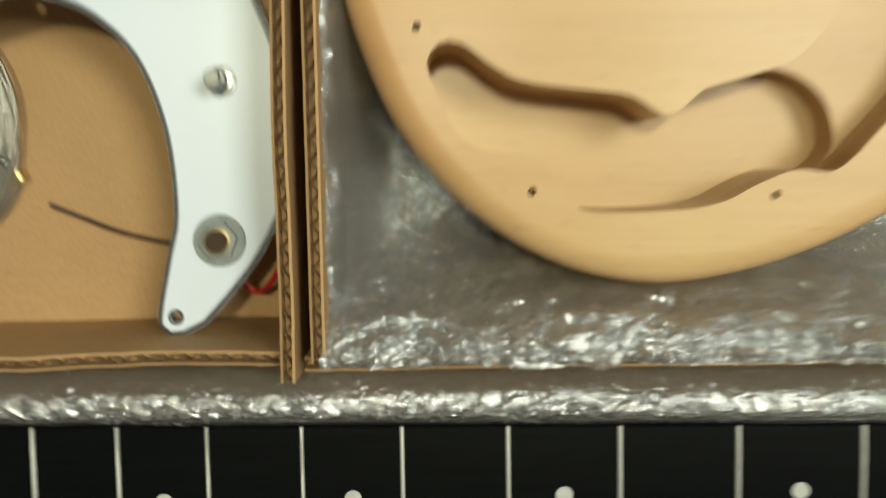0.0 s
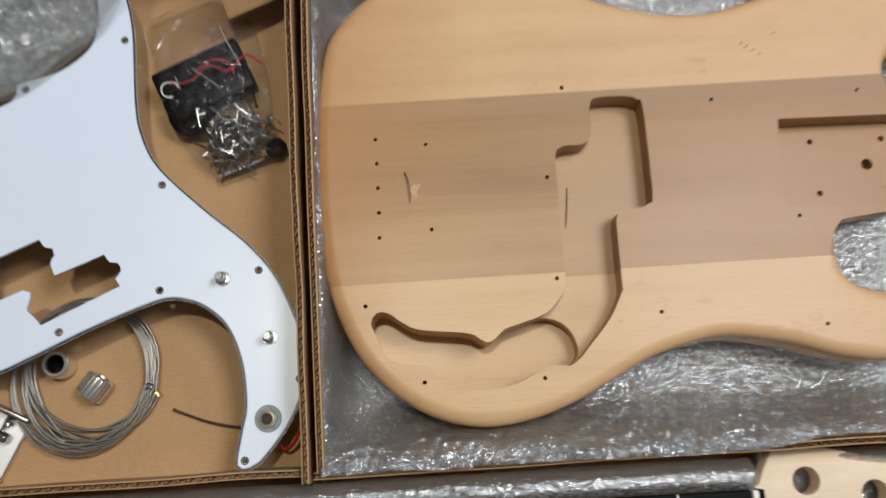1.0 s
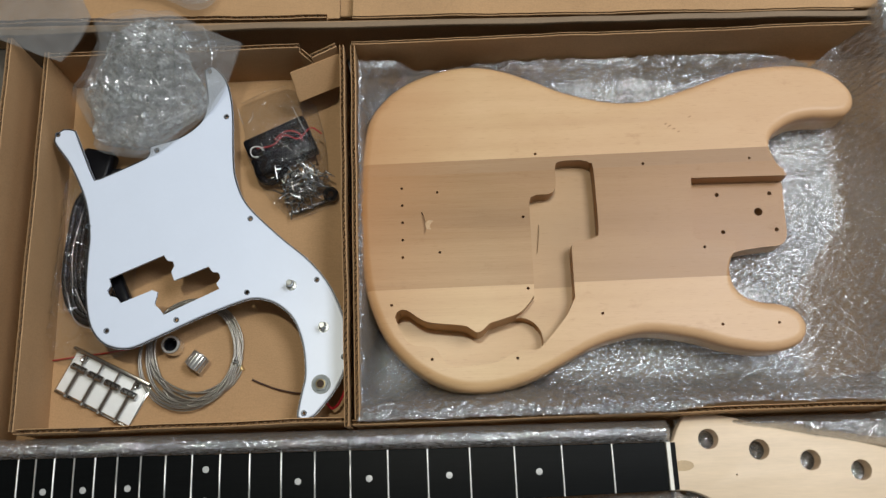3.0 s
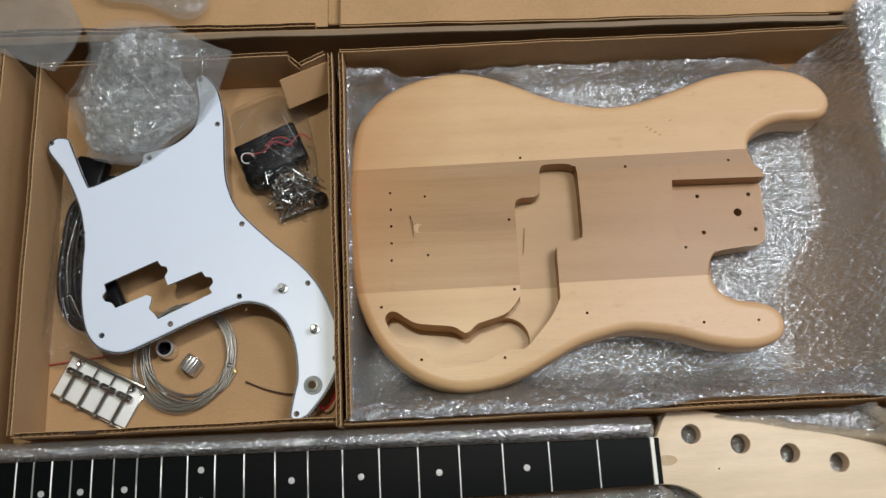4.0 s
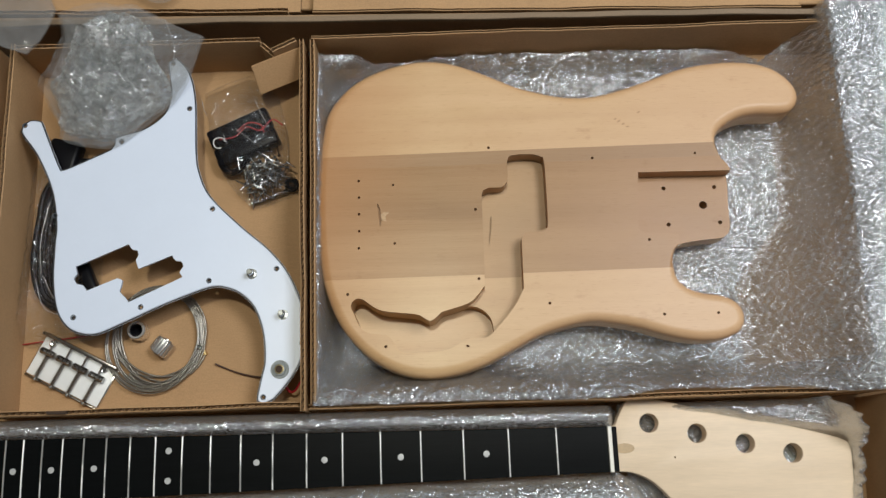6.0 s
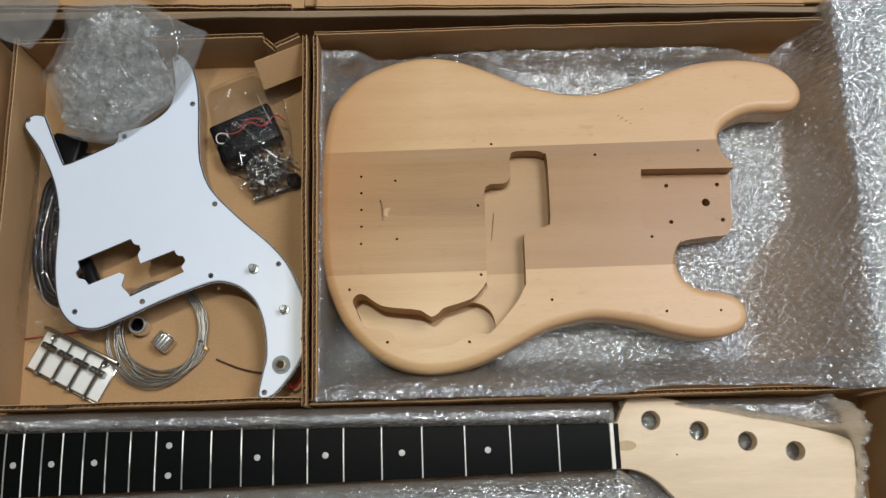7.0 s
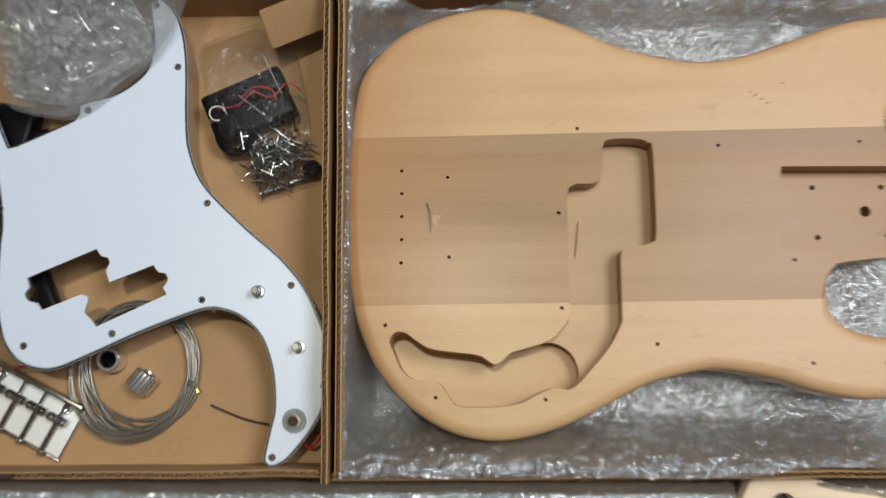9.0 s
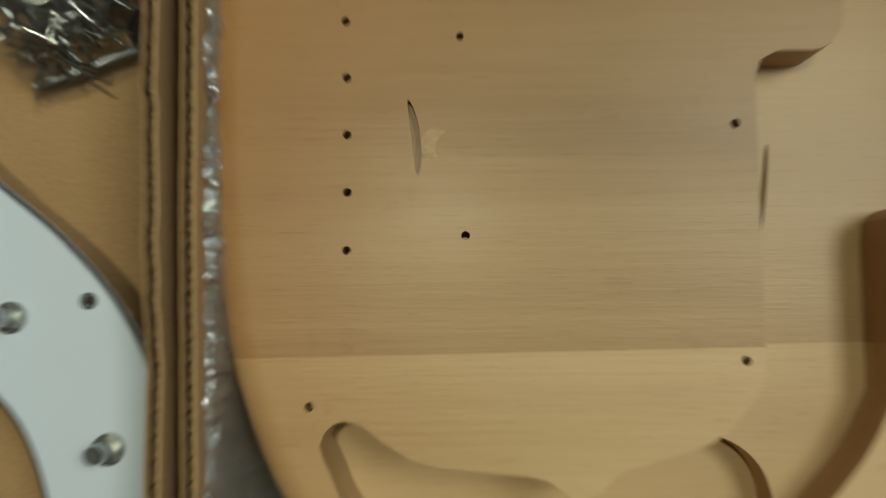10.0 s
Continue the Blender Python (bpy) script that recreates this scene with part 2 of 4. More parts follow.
def at_world(ob, parent):
    """Parts are modelled in world places: take the parent's place away."""
    bpy.context.view_layer.update()
    ob.matrix_parent_inverse = parent.matrix_world.inverted()
    return ob


def box_into(bm, x0, x1, y0, y1, z0, z1, m=None):
    vs = [bm.verts.new(Vector(p)) for p in ((x0, y0, z0), (x1, y0, z0), (x1, y1, z0), (x0, y1, z0), (x0, y0, z1), (x1, y0, z1), (x1, y1, z1), (x0, y1, z1))]
    for f in ((0, 3, 2, 1), (4, 5, 6, 7), (0, 1, 5, 4), (1, 2, 6, 5), (2, 3, 7, 6), (3, 0, 4, 7)):
        bm.faces.new([vs[i] for i in f])
    if m is not None:
        bmesh.ops.transform(bm, matrix=m, verts=vs)
    return vs


def boxed(x0, x1, y0, y1, z0, z1, m=None, bevel=0.0, seg=2):
    bm = bmesh.new()
    box_into(bm, x0, x1, y0, y1, z0, z1)
    if bevel:
        bmesh.ops.bevel(bm, geom=bm.edges[:], offset=bevel, segments=seg, profile=0.5, affect="EDGES")
    if m is not None:
        bm.transform(m)
    return bm


def turned(profile, seg=32, m=None, bm=None):
    """A turned piece: profile of (radius, z) round the z axis."""
    bm = bm or bmesh.new()
    rings, made = [], []
    for r, z in profile:
        if r < 1e-6:
            rings.append([bm.verts.new((0, 0, z))])
        else:
            rings.append([bm.verts.new((r * math.cos(2 * math.pi * k / seg), r * math.sin(2 * math.pi * k / seg), z)) for k in range(seg)])
        made += rings[-1]
    for a, b in zip(rings, rings[1:]):
        for k in range(seg):
            j = (k + 1) % seg
            if len(a) == 1 and len(b) > 1:
                bm.faces.new((a[0], b[k], b[j]))
            elif len(b) == 1 and len(a) > 1:
                bm.faces.new((a[k], a[j], b[0]))
            elif len(a) > 1:
                bm.faces.new((a[k], a[j], b[j], b[k]))
    if m is not None:
        bmesh.ops.transform(bm, matrix=m, verts=made)
    return bm


def curve_points(pts, step=0.004, closed=True):
    """A smooth line through control points; a point with a third value 0 is a sharp corner."""
    ps = [Vector(p[:2]) for p in pts]
    hard = [len(p) > 2 for p in pts]
    n, out = len(ps), []
    for i in range(n if closed else n - 1):
        p1, p2 = ps[i], ps[(i + 1) % n]
        p0 = ps[i - 1] if (closed or i > 0) and not hard[i] else p1 * 2 - p2
        p3 = ps[(i + 2) % n] if (closed or i + 2 < n) and not hard[(i + 1) % n] else p2 * 2 - p1
        k = max(1, int((p2 - p1).length / step))
        for s in range(k):
            t = s / k
            out.append(0.5 * (2 * p1 + (p2 - p0) * t + (2 * p0 - 5 * p1 + 4 * p2 - p3) * t * t + (3 * p1 - p0 - 3 * p2 + p3) * t ** 3))
    if not closed:
        out.append(ps[-1])
    return out


def area2(poly):
    return sum(a.x * b.y - b.x * a.y for a, b in zip(poly, poly[1:] + poly[:1]))


def offset_line(poly, d, weight=None):
    """Moves a closed line outwards by d, or by a share of it given by weight."""
    sign = 1 if area2(poly) > 0 else -1
    out = []
    for i, p in enumerate(poly):
        t = (poly[(i + 1) % len(poly)] - poly[i - 1]).normalized()
        out.append(p + Vector((t.y, -t.x)) * d * sign * (weight(p) if weight else 1))
    return out


def stacked(poly, rings, bm=None, weight=None):
    """A solid from a closed line: rings of (offset, z) from bottom to top, capped."""
    bm = bm or bmesh.new()
    if area2(poly) < 0:
        poly = poly[::-1]
    rows = [[bm.verts.new((p.x, p.y, z)) for p in (offset_line(poly, d, weight) if d else poly)] for d, z in rings]
    n = len(poly)
    for a, b in zip(rows, rows[1:]):
        for k in range(n):
            bm.faces.new((a[k], a[(k + 1) % n], b[(k + 1) % n], b[k]))
    bm.faces.new(rows[0][::-1])
    bm.faces.new(rows[-1])
    return bm


def carve(ob, cutters):
    """Cuts solids out of a mesh object for good."""
    for bm in cutters:
        me = bpy.data.meshes.new("cutter")
        bm.to_mesh(me)
        bm.free()
        tool = new("cutter", me)
        mod = ob.modifiers.new("cut", "BOOLEAN")
        mod.operation, mod.solver, mod.object = "DIFFERENCE", "EXACT", tool
        bpy.context.view_layer.update()
        me2 = bpy.data.meshes.new_from_object(ob.evaluated_get(bpy.context.evaluated_depsgraph_get()))
        ob.modifiers.clear()
        ob.data = me2
        bpy.data.objects.remove(tool)
    return ob


def merged(bms):
    """Several bmeshes as one."""
    out = bmesh.new()
    for b in bms:
        me = bpy.data.meshes.new("tmp")
        b.to_mesh(me)
        b.free()
        out.from_mesh(me)
        bpy.data.meshes.remove(me)
    return out


def tube(points, radius, seg=8, bm=None, closed=False):
    """A round wire along 3D points."""
    bm = bm or bmesh.new()
    pts = [Vector(p) for p in points]
    n, rows = len(pts), []
    side = Vector((0, 0, 1))
    for i, p in enumerate(pts):
        t = (pts[(i + 1) % n] if closed or i + 1 < n else p) - (pts[i - 1] if closed or i else p)
        t = t.normalized() if t.length > 1e-9 else Vector((1, 0, 0))
        u = t.cross(side)
        u = u.normalized() if u.length > 1e-4 else Vector((1, 0, 0))
        v = u.cross(t)
        rows.append([bm.verts.new(p + radius * (math.cos(2 * math.pi * k / seg) * u + math.sin(2 * math.pi * k / seg) * v)) for k in range(seg)])
    pairs = list(zip(rows, rows[1:])) + ([(rows[-1], rows[0])] if closed else [])
    for a, b in pairs:
        for k in range(seg):
            bm.faces.new((a[k], a[(k + 1) % seg], b[(k + 1) % seg], b[k]))
    if not closed:
        bm.faces.new(rows[0])
        bm.faces.new(rows[-1][::-1])
    return bm


def smooth3(pts, k=8):
    """A smooth open line through 3D points."""
    ps = [Vector(p) for p in pts]
    out = []
    for i in range(len(ps) - 1):
        p1, p2 = ps[i], ps[i + 1]
        p0 = ps[i - 1] if i else p1 * 2 - p2
        p3 = ps[i + 2] if i + 2 < len(ps) else p2 * 2 - p1
        for s in range(k):
            t = s / k
            out.append(0.5 * (2 * p1 + (p2 - p0) * t + (2 * p0 - 5 * p1 + 4 * p2 - p3) * t * t + (3 * p1 - p0 - 3 * p2 + p3) * t ** 3))
    return out + [ps[-1]]


def corrugated(p0, p1, z0, z1, thick=0.0045, seed=0, wave=0.0012, pitch=0.0066):
    """A corrugated board wall on edge: two liners with the flutes between them open at the rim."""
    bm = bmesh.new()
    a, b = Vector((*p0, 0)), Vector((*p1, 0))
    d = (b - a).normalized()
    nrm = Vector((-d.y, d.x, 0))
    length = (b - a).length
    n = max(2, int(length / 0.006))

    def top(s):
        return z1 + wave * (noise.noise(Vector((s * 25, seed * 3.1, 0))) + 0.6 * noise.noise(Vector((s * 110, seed, 5))))

    def sway(s):
        return 0.0012 * noise.noise(Vector((s * 14, seed * 7.7, 2)))

    h = thick / 2
    rows = []
    for i in range(n + 1):
        s = length * i / n
        c, t = a + d * s + nrm * sway(s), top(s)
        shape = ((-h, z0), (-h, t - 0.0004), (0.0008 - h, t), (0.0009 - h, t - 0.0065), (h - 0.0009, t - 0.0065), (h - 0.0008, t), (h, t - 0.0004), (h, z0))
        rows.append([bm.verts.new(c + nrm * k + Vector((0, 0, z))) for k, z in shape])
    for r0, r1 in zip(rows, rows[1:]):
        for k in range(7):
            bm.faces.new((r0[k], r1[k], r1[k + 1], r0[k + 1]))
    for r in (rows[0], rows[-1]):
        bm.faces.new(r)
    bmesh.ops.recalc_face_normals(bm, faces=bm.faces[:])
    flute = bmesh.new()
    m = int(length / pitch * 8)
    rows = []
    for i in range(m + 1):
        s = length * i / m
        off = math.sin(2 * math.pi * s / pitch) * (h - 0.0011)
        c = a + d * s + nrm * (sway(s) + off)
        rows.append((flute.verts.new(c + Vector((0, 0, top(s) - 0.0064))), flute.verts.new(c + Vector((0, 0, top(s) - 0.0006)))))
    for r0, r1 in zip(rows, rows[1:]):
        flute.faces.new((r0[0], r1[0], r1[1], r0[1]))
    return bm, flute


def board_wall(parent, p0, p1, z0, z1, seed, label="", **kw):
    """A wall of corrugated board under a box, with its flutes as a piece of its own."""
    bm, flute = corrugated(p0, p1, z0, z1, seed=seed, **kw)
    wall = at_world(part("wall", bm, M_CARD, parent, label, 30), parent)
    rib = part("flute", flute, M_CARD_EDGE_SHADE, wall)
    bpy.context.view_layer.update()
    rib.matrix_parent_inverse = wall.matrix_world.inverted()
    return wall


def board(x0, x1, y0, y1, z, thick=0.004, seed=0, wave=0.0012):
    """A flat panel of board, slightly warped."""
    bm = bmesh.new()
    nx, ny = max(2, int((x1 - x0) / 0.02)), max(2, int((y1 - y0) / 0.02))
    lay = []
    for dz in (0, -thick):
        g = []
        for i in range(nx + 1):
            for j in range(ny + 1):
                x, y = x0 + (x1 - x0) * i / nx, y0 + (y1 - y0) * j / ny
                g.append(bm.verts.new((x, y, z + dz + wave * noise.noise(Vector((x * 9, y * 9, seed))))))
        lay.append(g)
    for i in range(nx):
        for j in range(ny):
            q = [i * (ny + 1) + j, (i + 1) * (ny + 1) + j, (i + 1) * (ny + 1) + j + 1, i * (ny + 1) + j + 1]
            bm.faces.new([lay[0][k] for k in q])
            bm.faces.new([lay[1][k] for k in q[::-1]])
    rim = [i * (ny + 1) for i in range(nx + 1)] + [nx * (ny + 1) + j for j in range(1, ny + 1)]
    rim += [i * (ny + 1) + ny for i in range(nx - 1, -1, -1)] + [j for j in range(ny - 1, 0, -1)]
    for k, i in enumerate(rim):
        j = rim[(k + 1) % len(rim)]
        bm.faces.new((lay[0][i], lay[1][i], lay[1][j], lay[0][j]))
    bmesh.ops.recalc_face_normals(bm, faces=bm.faces[:])
    return bm


def bubbles(x, y, pitch=0.0078, radius=0.0035, high=0.0016):
    """Height of the air bubbles and creases on the film at a place of the flat sheet."""
    u = x + 0.0022 * noise.noise(Vector((x * 34, y * 34, 3)))
    v = y + 0.0022 * noise.noise(Vector((x * 34, y * 34, 8)))
    row = pitch * 0.866
    best, cell = 1e9, 0.0
    j = math.floor(v / row)
    for jj in (j, j + 1):
        off = pitch / 2 if jj % 2 else 0
        i = round((u - off) / pitch)
        d = (u - off - i * pitch) ** 2 + (v - jj * row) ** 2
        if d < best:
            best, cell = d, math.sin(i * 12.9898 + jj * 78.233) * 43758.5453 % 1.0
    q = 1 - best / radius ** 2
    dome = high * (0.35 + 0.65 * cell) * math.sqrt(q) if q > 0 else 0.0
    d1, d2 = noise.voronoi(Vector((x * 210, y * 190, 6)))[0][:2]
    return dome + 0.0009 * min(0.7, d2 - d1) + 0.0004 * noise.noise(Vector((x * 360, y * 600, 5)))


def wrap_sheet(x0, x1, y0, y1, height, keep, step=0.0013, crush=0.0005, seed=1):
    """A sheet of crushed bubble wrap: a height for each place, kept where keep says so, in small creased facets."""
    rnd = random.Random(seed)
    sx, sy = step * 1.2, step * 0.75
    nx, ny = int((x1 - x0) / sx), int((y1 - y0) / sy)
    verts, faces, index = [], [], {}
    for i in range(nx + 1):
        for j in range(ny + 1):
            x, y = x0 + (i + 0.5 * (j % 2)) * sx, y0 + j * sy
            if keep(x, y):
                index[i, j] = len(verts)
                px, py = x + rnd.uniform(-0.35, 0.35) * sx, y + rnd.uniform(-0.35, 0.35) * sy
                verts.append((px, py, height(px, py) + rnd.uniform(-crush, crush)))
    for i in range(nx):
        for j in range(ny):
            q = ((i, j), (i + 1, j), (i + 1, j + 1), (i, j + 1))
            if all(k in index for k in q):
                a, b, c, d = (index[k] for k in q)
                faces += [(a, b, c), (a, c, d)] if rnd.random() < 0.5 else [(a, b, d), (b, c, d)]
    me = bpy.data.meshes.new("bubble_wrap")
    me.from_pydata(verts, [], faces)
    me.materials.append(M_WRAP)
    return me


def ease(t):
    t = min(1.0, max(0.0, t))
    return t * t * (3 - 2 * t)


def crumpled_bag(outline, z0, high, seed, folds=45.0, amp=0.006, rings=26, power=1.6, lift=0.0, step=0.005, crush=0.0, ridged=False):
    """A soft bag: a domed, crumpled skin over a flat one, closed round its outline."""
    line = curve_points(outline, step)
    rnd = random.Random(int(seed))
    c = sum(line, Vector((0, 0))) / len(line)
    bm = bmesh.new()
    n = len(line)

    def place(k, r, over):
        p = c + (line[k] - c) * r
        w = Vector((p.x * folds, p.y * folds, seed))
        w2 = Vector((p.x * folds * 2.7, p.y * folds * 2.7, seed + 4))
        d1, d2 = noise.voronoi(w)[0][:2]
        crease = min(0.5, d2 - d1) + 0.45 * min(0.5, (lambda q: q[1] - q[0])(noise.voronoi(w2)[0]))
        if ridged:
            crease = 0.75 - 1.2 * crease + 0.35 * abs(noise.noise(w2 * 1.7))
        body = (1 - r ** power) * high + lift * r * 0.3
        z = z0 + (body + amp * (crease + 0.7 * noise.noise(w * 0.5) + 0.3 * noise.noise(w2)) if over else 0.0)
        j = crush * (1 if 0 < r < 1 and over else 0)
        return (p.x + rnd.uniform(-j, j), p.y + rnd.uniform(-j, j), z + (0.0015 if over else 0) + rnd.uniform(-j, j) * 0.8)

    for over in (1, 0):
        mid = bm.verts.new(place(0, 0.0, over))
        prev = None
        for i in range(1, rings + 1):
            row = [bm.verts.new(place(k, i / rings, over)) for k in range(n)]
            for k in range(n):
                j = (k + 1) % n
                f = (mid, row[k], row[j]) if prev is None else (prev[k], row[k], row[j], prev[j])
                bm.faces.new(f if over else f[::-1])
            prev = row
    return bm


# ---- unseen room, white ceiling and south wall set to bounce light ----
def setting(name, bm, mat, label, category):
    return tagged(link_mesh(name, bm, mat), label, category, kind="structure")


setting("floor", boxed(-3, 3, -3, 3, -0.10, -0.012), M_FLOOR, "grey floor under the open boxes", "floor")
setting("ceiling", boxed(-3.1, 3.1, -3.1, 3.1, 2.42, 2.52), M_CEIL, "white painted ceiling", "ceiling")
setting("wall_north", boxed(-3.1, 3.1, 3.0, 3.1, -0.1, 2.42), M_WALL, "unseen pale painted wall", "wall")
# unseen wall in ceiling white, added as a reflector for south-facing sides
setting("south_bounce_wall", boxed(-3.1, 3.1, -3.1, -3.0, -0.1, 2.42), M_CEIL, "unseen pale painted wall", "wall")
setting("wall_east", boxed(3.0, 3.1, -3.0, 3.0, -0.1, 2.42), M_WALL, "unseen pale painted wall", "wall")
setting("wall_west", boxed(-3.1, -3.0, -3.0, 3.0, -0.1, 2.42), M_WALL, "unseen pale painted wall", "wall")

# ---- kit box: floor panel, body compartment, neck compartment ----
RIM = 0.070
kit_box = thing("kit_box", "large open brown cardboard box holding an instrument kit", "box")


part("base", board(-0.388, 0.66, -0.36, 0.190, -0.004, 0.005, 1, 0.0006), M_CARD, kit_box)
board_wall(kit_box, (-0.047, 0.1845), (0.66, 0.1895), -0.003, RIM, 2, wave=0.0018, thick=0.0032)
board_wall(kit_box, (-0.0455, 0.182), (-0.0415, -0.182), -0.003, RIM, 3)
board_wall(kit_box, (-0.047, -0.1845), (0.49, -0.1800), -0.003, RIM - 0.008, 4, wave=0.0020)
board_wall(kit_box, (-0.381, 0.196), (-0.379, -0.36), -0.003, RIM + 0.012, 5)
board_wall(kit_box, (0.489, -0.185), (0.489, -0.36), -0.003, RIM - 0.004, 6)
board_wall(kit_box, (-0.377, -0.358), (0.487, -0.358), -0.003, RIM, 7)

# ---- accessory tray ----
tray = thing("accessory_tray", "shallow brown cardboard tray full of small guitar parts", "tray", (-0.206, -0.002, 0))
at_world(part("base", board(-0.347, -0.058, -0.183, 0.182, 0.0015, 0.0035, 9, 0.0008), M_CARD, tray), tray)
board_wall(tray, (-0.3490, 0.186), (-0.3470, -0.184), -0.001, RIM, 11)
board_wall(tray, (-0.346, 0.1825), (-0.099, 0.1835), -0.001, RIM, 12)
board_wall(tray, (-0.0565, 0.182), (-0.0505, -0.188), -0.001, RIM + 0.002, 13, "wall with a torn corrugated edge", wave=0.0035)
board_wall(tray, (-0.346, -0.1840), (-0.054, -0.1815), -0.001, RIM - 0.004, 14, "wall with a torn corrugated edge", wave=0.0045)
board_wall(tray, (-0.098, 0.1815), (-0.086, 0.170), 0.03, RIM - 0.005, 15, "dented corner of the wall")
board_wall(tray, (-0.086, 0.170), (-0.062, 0.182), 0.02, RIM + 0.003, 16, "dented corner of the wall")
flap = bmesh.new()
box_into(flap, -0.027, 0.026, -0.017, 0.017, -0.0010, 0.0010, pose(-0.0810, 0.1580, 0.050, 56, 8, 26))
bmesh.ops.bevel(flap, geom=flap.edges[:], offset=0.0006, segments=2, affect="EDGES")
at_world(part("flap", flap, M_CARD, tray, "folded corner flap"), tray)

# solid dark block, the shade inside the slot put into its colour
at_world(part("tab_slot_shade", boxed(-0.2875, -0.2695, -0.1850, -0.1822, RIM - 0.008, RIM - 0.0022, None, 0.0004), M_HOLE_SHADE, tray, "dark block for the shade in a tab slot"), tray)

# ---- neighbouring box to the north ----
north_box = thing("neighbour_box", "closed brown cardboard box lying beside the open one", "box", (0.1, 0.25, 0))
rim = bmesh.new()
for k in range(47):
    x = -0.40 + 0.02 * k
    w = 0.0012 * noise.noise(Vector((x * 12, 3, 0)))
    ring = [rim.verts.new((x, 0.2040 + (x - 0.1) * 0.0055 + dy + w, RIM + dz + w)) for dy, dz in ((-0.0030, -0.0050), (-0.0034, -0.003), (-0.0028, -0.0006), (0.0, 0.0002), (0.0028, -0.0006), (0.0032, -0.003), (0.0030, -0.0050))]
    if k:
        for q in range(6):
            rim.faces.new((last[q], ring[q], ring[q + 1], last[q + 1]))
    last = ring
at_world(part("fold", rim, M_CARD_GREY, north_box, "greyish folded board edge", 50), north_box)
# shade on this face put into its colour, darker than the other board
at_world(part("wall", boxed(-0.40, 0.52, 0.2050, 0.2085, -0.010, RIM - 0.003, None, 0.0005), M_CARD_EDGE_SHADE, north_box), north_box)
at_world(part("panel", board(-0.046, 0.455, 0.2165, 0.46, RIM - 0.012, 0.004, 22), M_CARD, north_box), north_box)
at_world(part("panel", board(-0.42, -0.060, 0.2190, 0.46, RIM - 0.016, 0.004, 23), M_CARD, north_box), north_box)
board_wall(north_box, (-0.046, 0.2148), (0.455, 0.2148), 0.0, RIM - 0.006, 41, "front wall with a worn edge", wave=0.0012, thick=0.003)
board_wall(north_box, (-0.42, 0.2172), (-0.072, 0.2172), 0.0, RIM - 0.007, 42, "front wall with a torn edge", wave=0.003, thick=0.0045)
at_world(part("body", boxed(-0.44, 0.50, 0.226, 0.50, -0.011, 0.046, None, 0.002), M_CARD, north_box), north_box)

north_box.rotation_euler = (0, 0, radians(-1.0))

# ---- bubble wrap ----
def wrap_height(x, y):
    z = 0.0085
    corner = ease((0.02 - x) / 0.03)
    z += (0.019 + 0.030 * corner) * ease((y - 0.160 + 0.012 * corner) / 0.016)
    z += 0.0055 * max(ease((y - 0.135) / 0.02), ease((0.0 - x) / 0.03)) * noise.noise(Vector((x * 95, y * 120, 17)))
    z = max(z, 0.0085 + 0.052 * ease((-0.020 - x) / 0.020))
    z = max(z, 0.0085 + 0.0605 * ease((-0.140 - y) / 0.038))
    foot = max(0.385, 0.436 + min(0.0, y) * 0.75)
    if x > foot - 0.01:
        rise = ease((x - foot) / max(0.03, 0.476 - foot))
        z = max(z, 0.0085 + 0.076 * rise) + 0.006 * ease((x - 0.47) / 0.03) * noise.noise(Vector((x * 14, y * 14, 4))) + 0.013 * rise * (1 - rise) * noise.noise(Vector((x * 230, y * 150, 12)))
    fold = noise.noise(Vector((x * 26, y * 26, 1))) + 0.5 * noise.noise(Vector((x * 70, y * 70, 2)))
    rumple = max(ease((-0.118 - y) / 0.03), ease((0.000 - x) / 0.02))
    z += 0.0042 * rumple * (noise.noise(Vector((x * 85, y * 110, 41))) + 0.7 * noise.noise(Vector((x * 190, y * 230, 43))))
    steep = ease((x - foot + 0.01) / 0.02) * (1 - ease((x - 0.462) / 0.02)) if x > foot - 0.01 else 0.0
    return z + 0.0022 * fold + bubbles(x, y) * (1 + 1.6 * steep)


def wrap_keep(x, y):
    if y < -0.1840 + 0.0062 * ease((x - 0.22) / 0.06) * (1 - ease((x - 0.38) / 0.09)) + 0.0022 * noise.noise(Vector((x * 18, 9, 0))):
        return False
    if x < 0.42:
        edge = 0.1735 + 0.0075 * ease((x - 0.03) / 0.08) - 0.0105 * ease((x - 0.36) / 0.06) - 0.002 * ease((0.02 - x) / 0.03)
        return y < edge + 0.0010 * noise.noise(Vector((x * 22, 0, 0)))
    return y < 0.166 + (x - 0.420) * 0.80 + 0.003 * noise.noise(Vector((x * 40, 1, 0)))


def layer(name, me, parent, label=""):
    """A sheet of film as a part of its padding."""
    ob = new(name, me)
    ob.parent = parent
    if label:
        ob["label"] = label
    return at_world(ob, parent)


def under_height(x, y):
    return wrap_height(x + 0.0037, y + 0.0021) - 0.0055


def under_keep(x, y):
    if not wrap_keep(x, y - 0.002) or (0.0 < x < 0.26 and -0.10 < y < 0.10):
        return False
    foot = max(0.385, 0.436 + min(0.0, y) * 0.75)
    return x < foot - 0.004 or x > 0.470 or y < -0.150


lining = thing("bubble_wrap", "silvery clear bubble wrap lining the box and spilling over its edge", "bubble wrap", (0.22, 0.0, 0.0), "bubble wrap sheets")
layer("lining", wrap_sheet(-0.0415, 0.4725, -0.188, 0.24, wrap_height, wrap_keep), lining)
layer("flap", wrap_sheet(0.4705, 0.64, -0.188, 0.36, wrap_height, wrap_keep), lining, "loose end of the film lying over the edge")
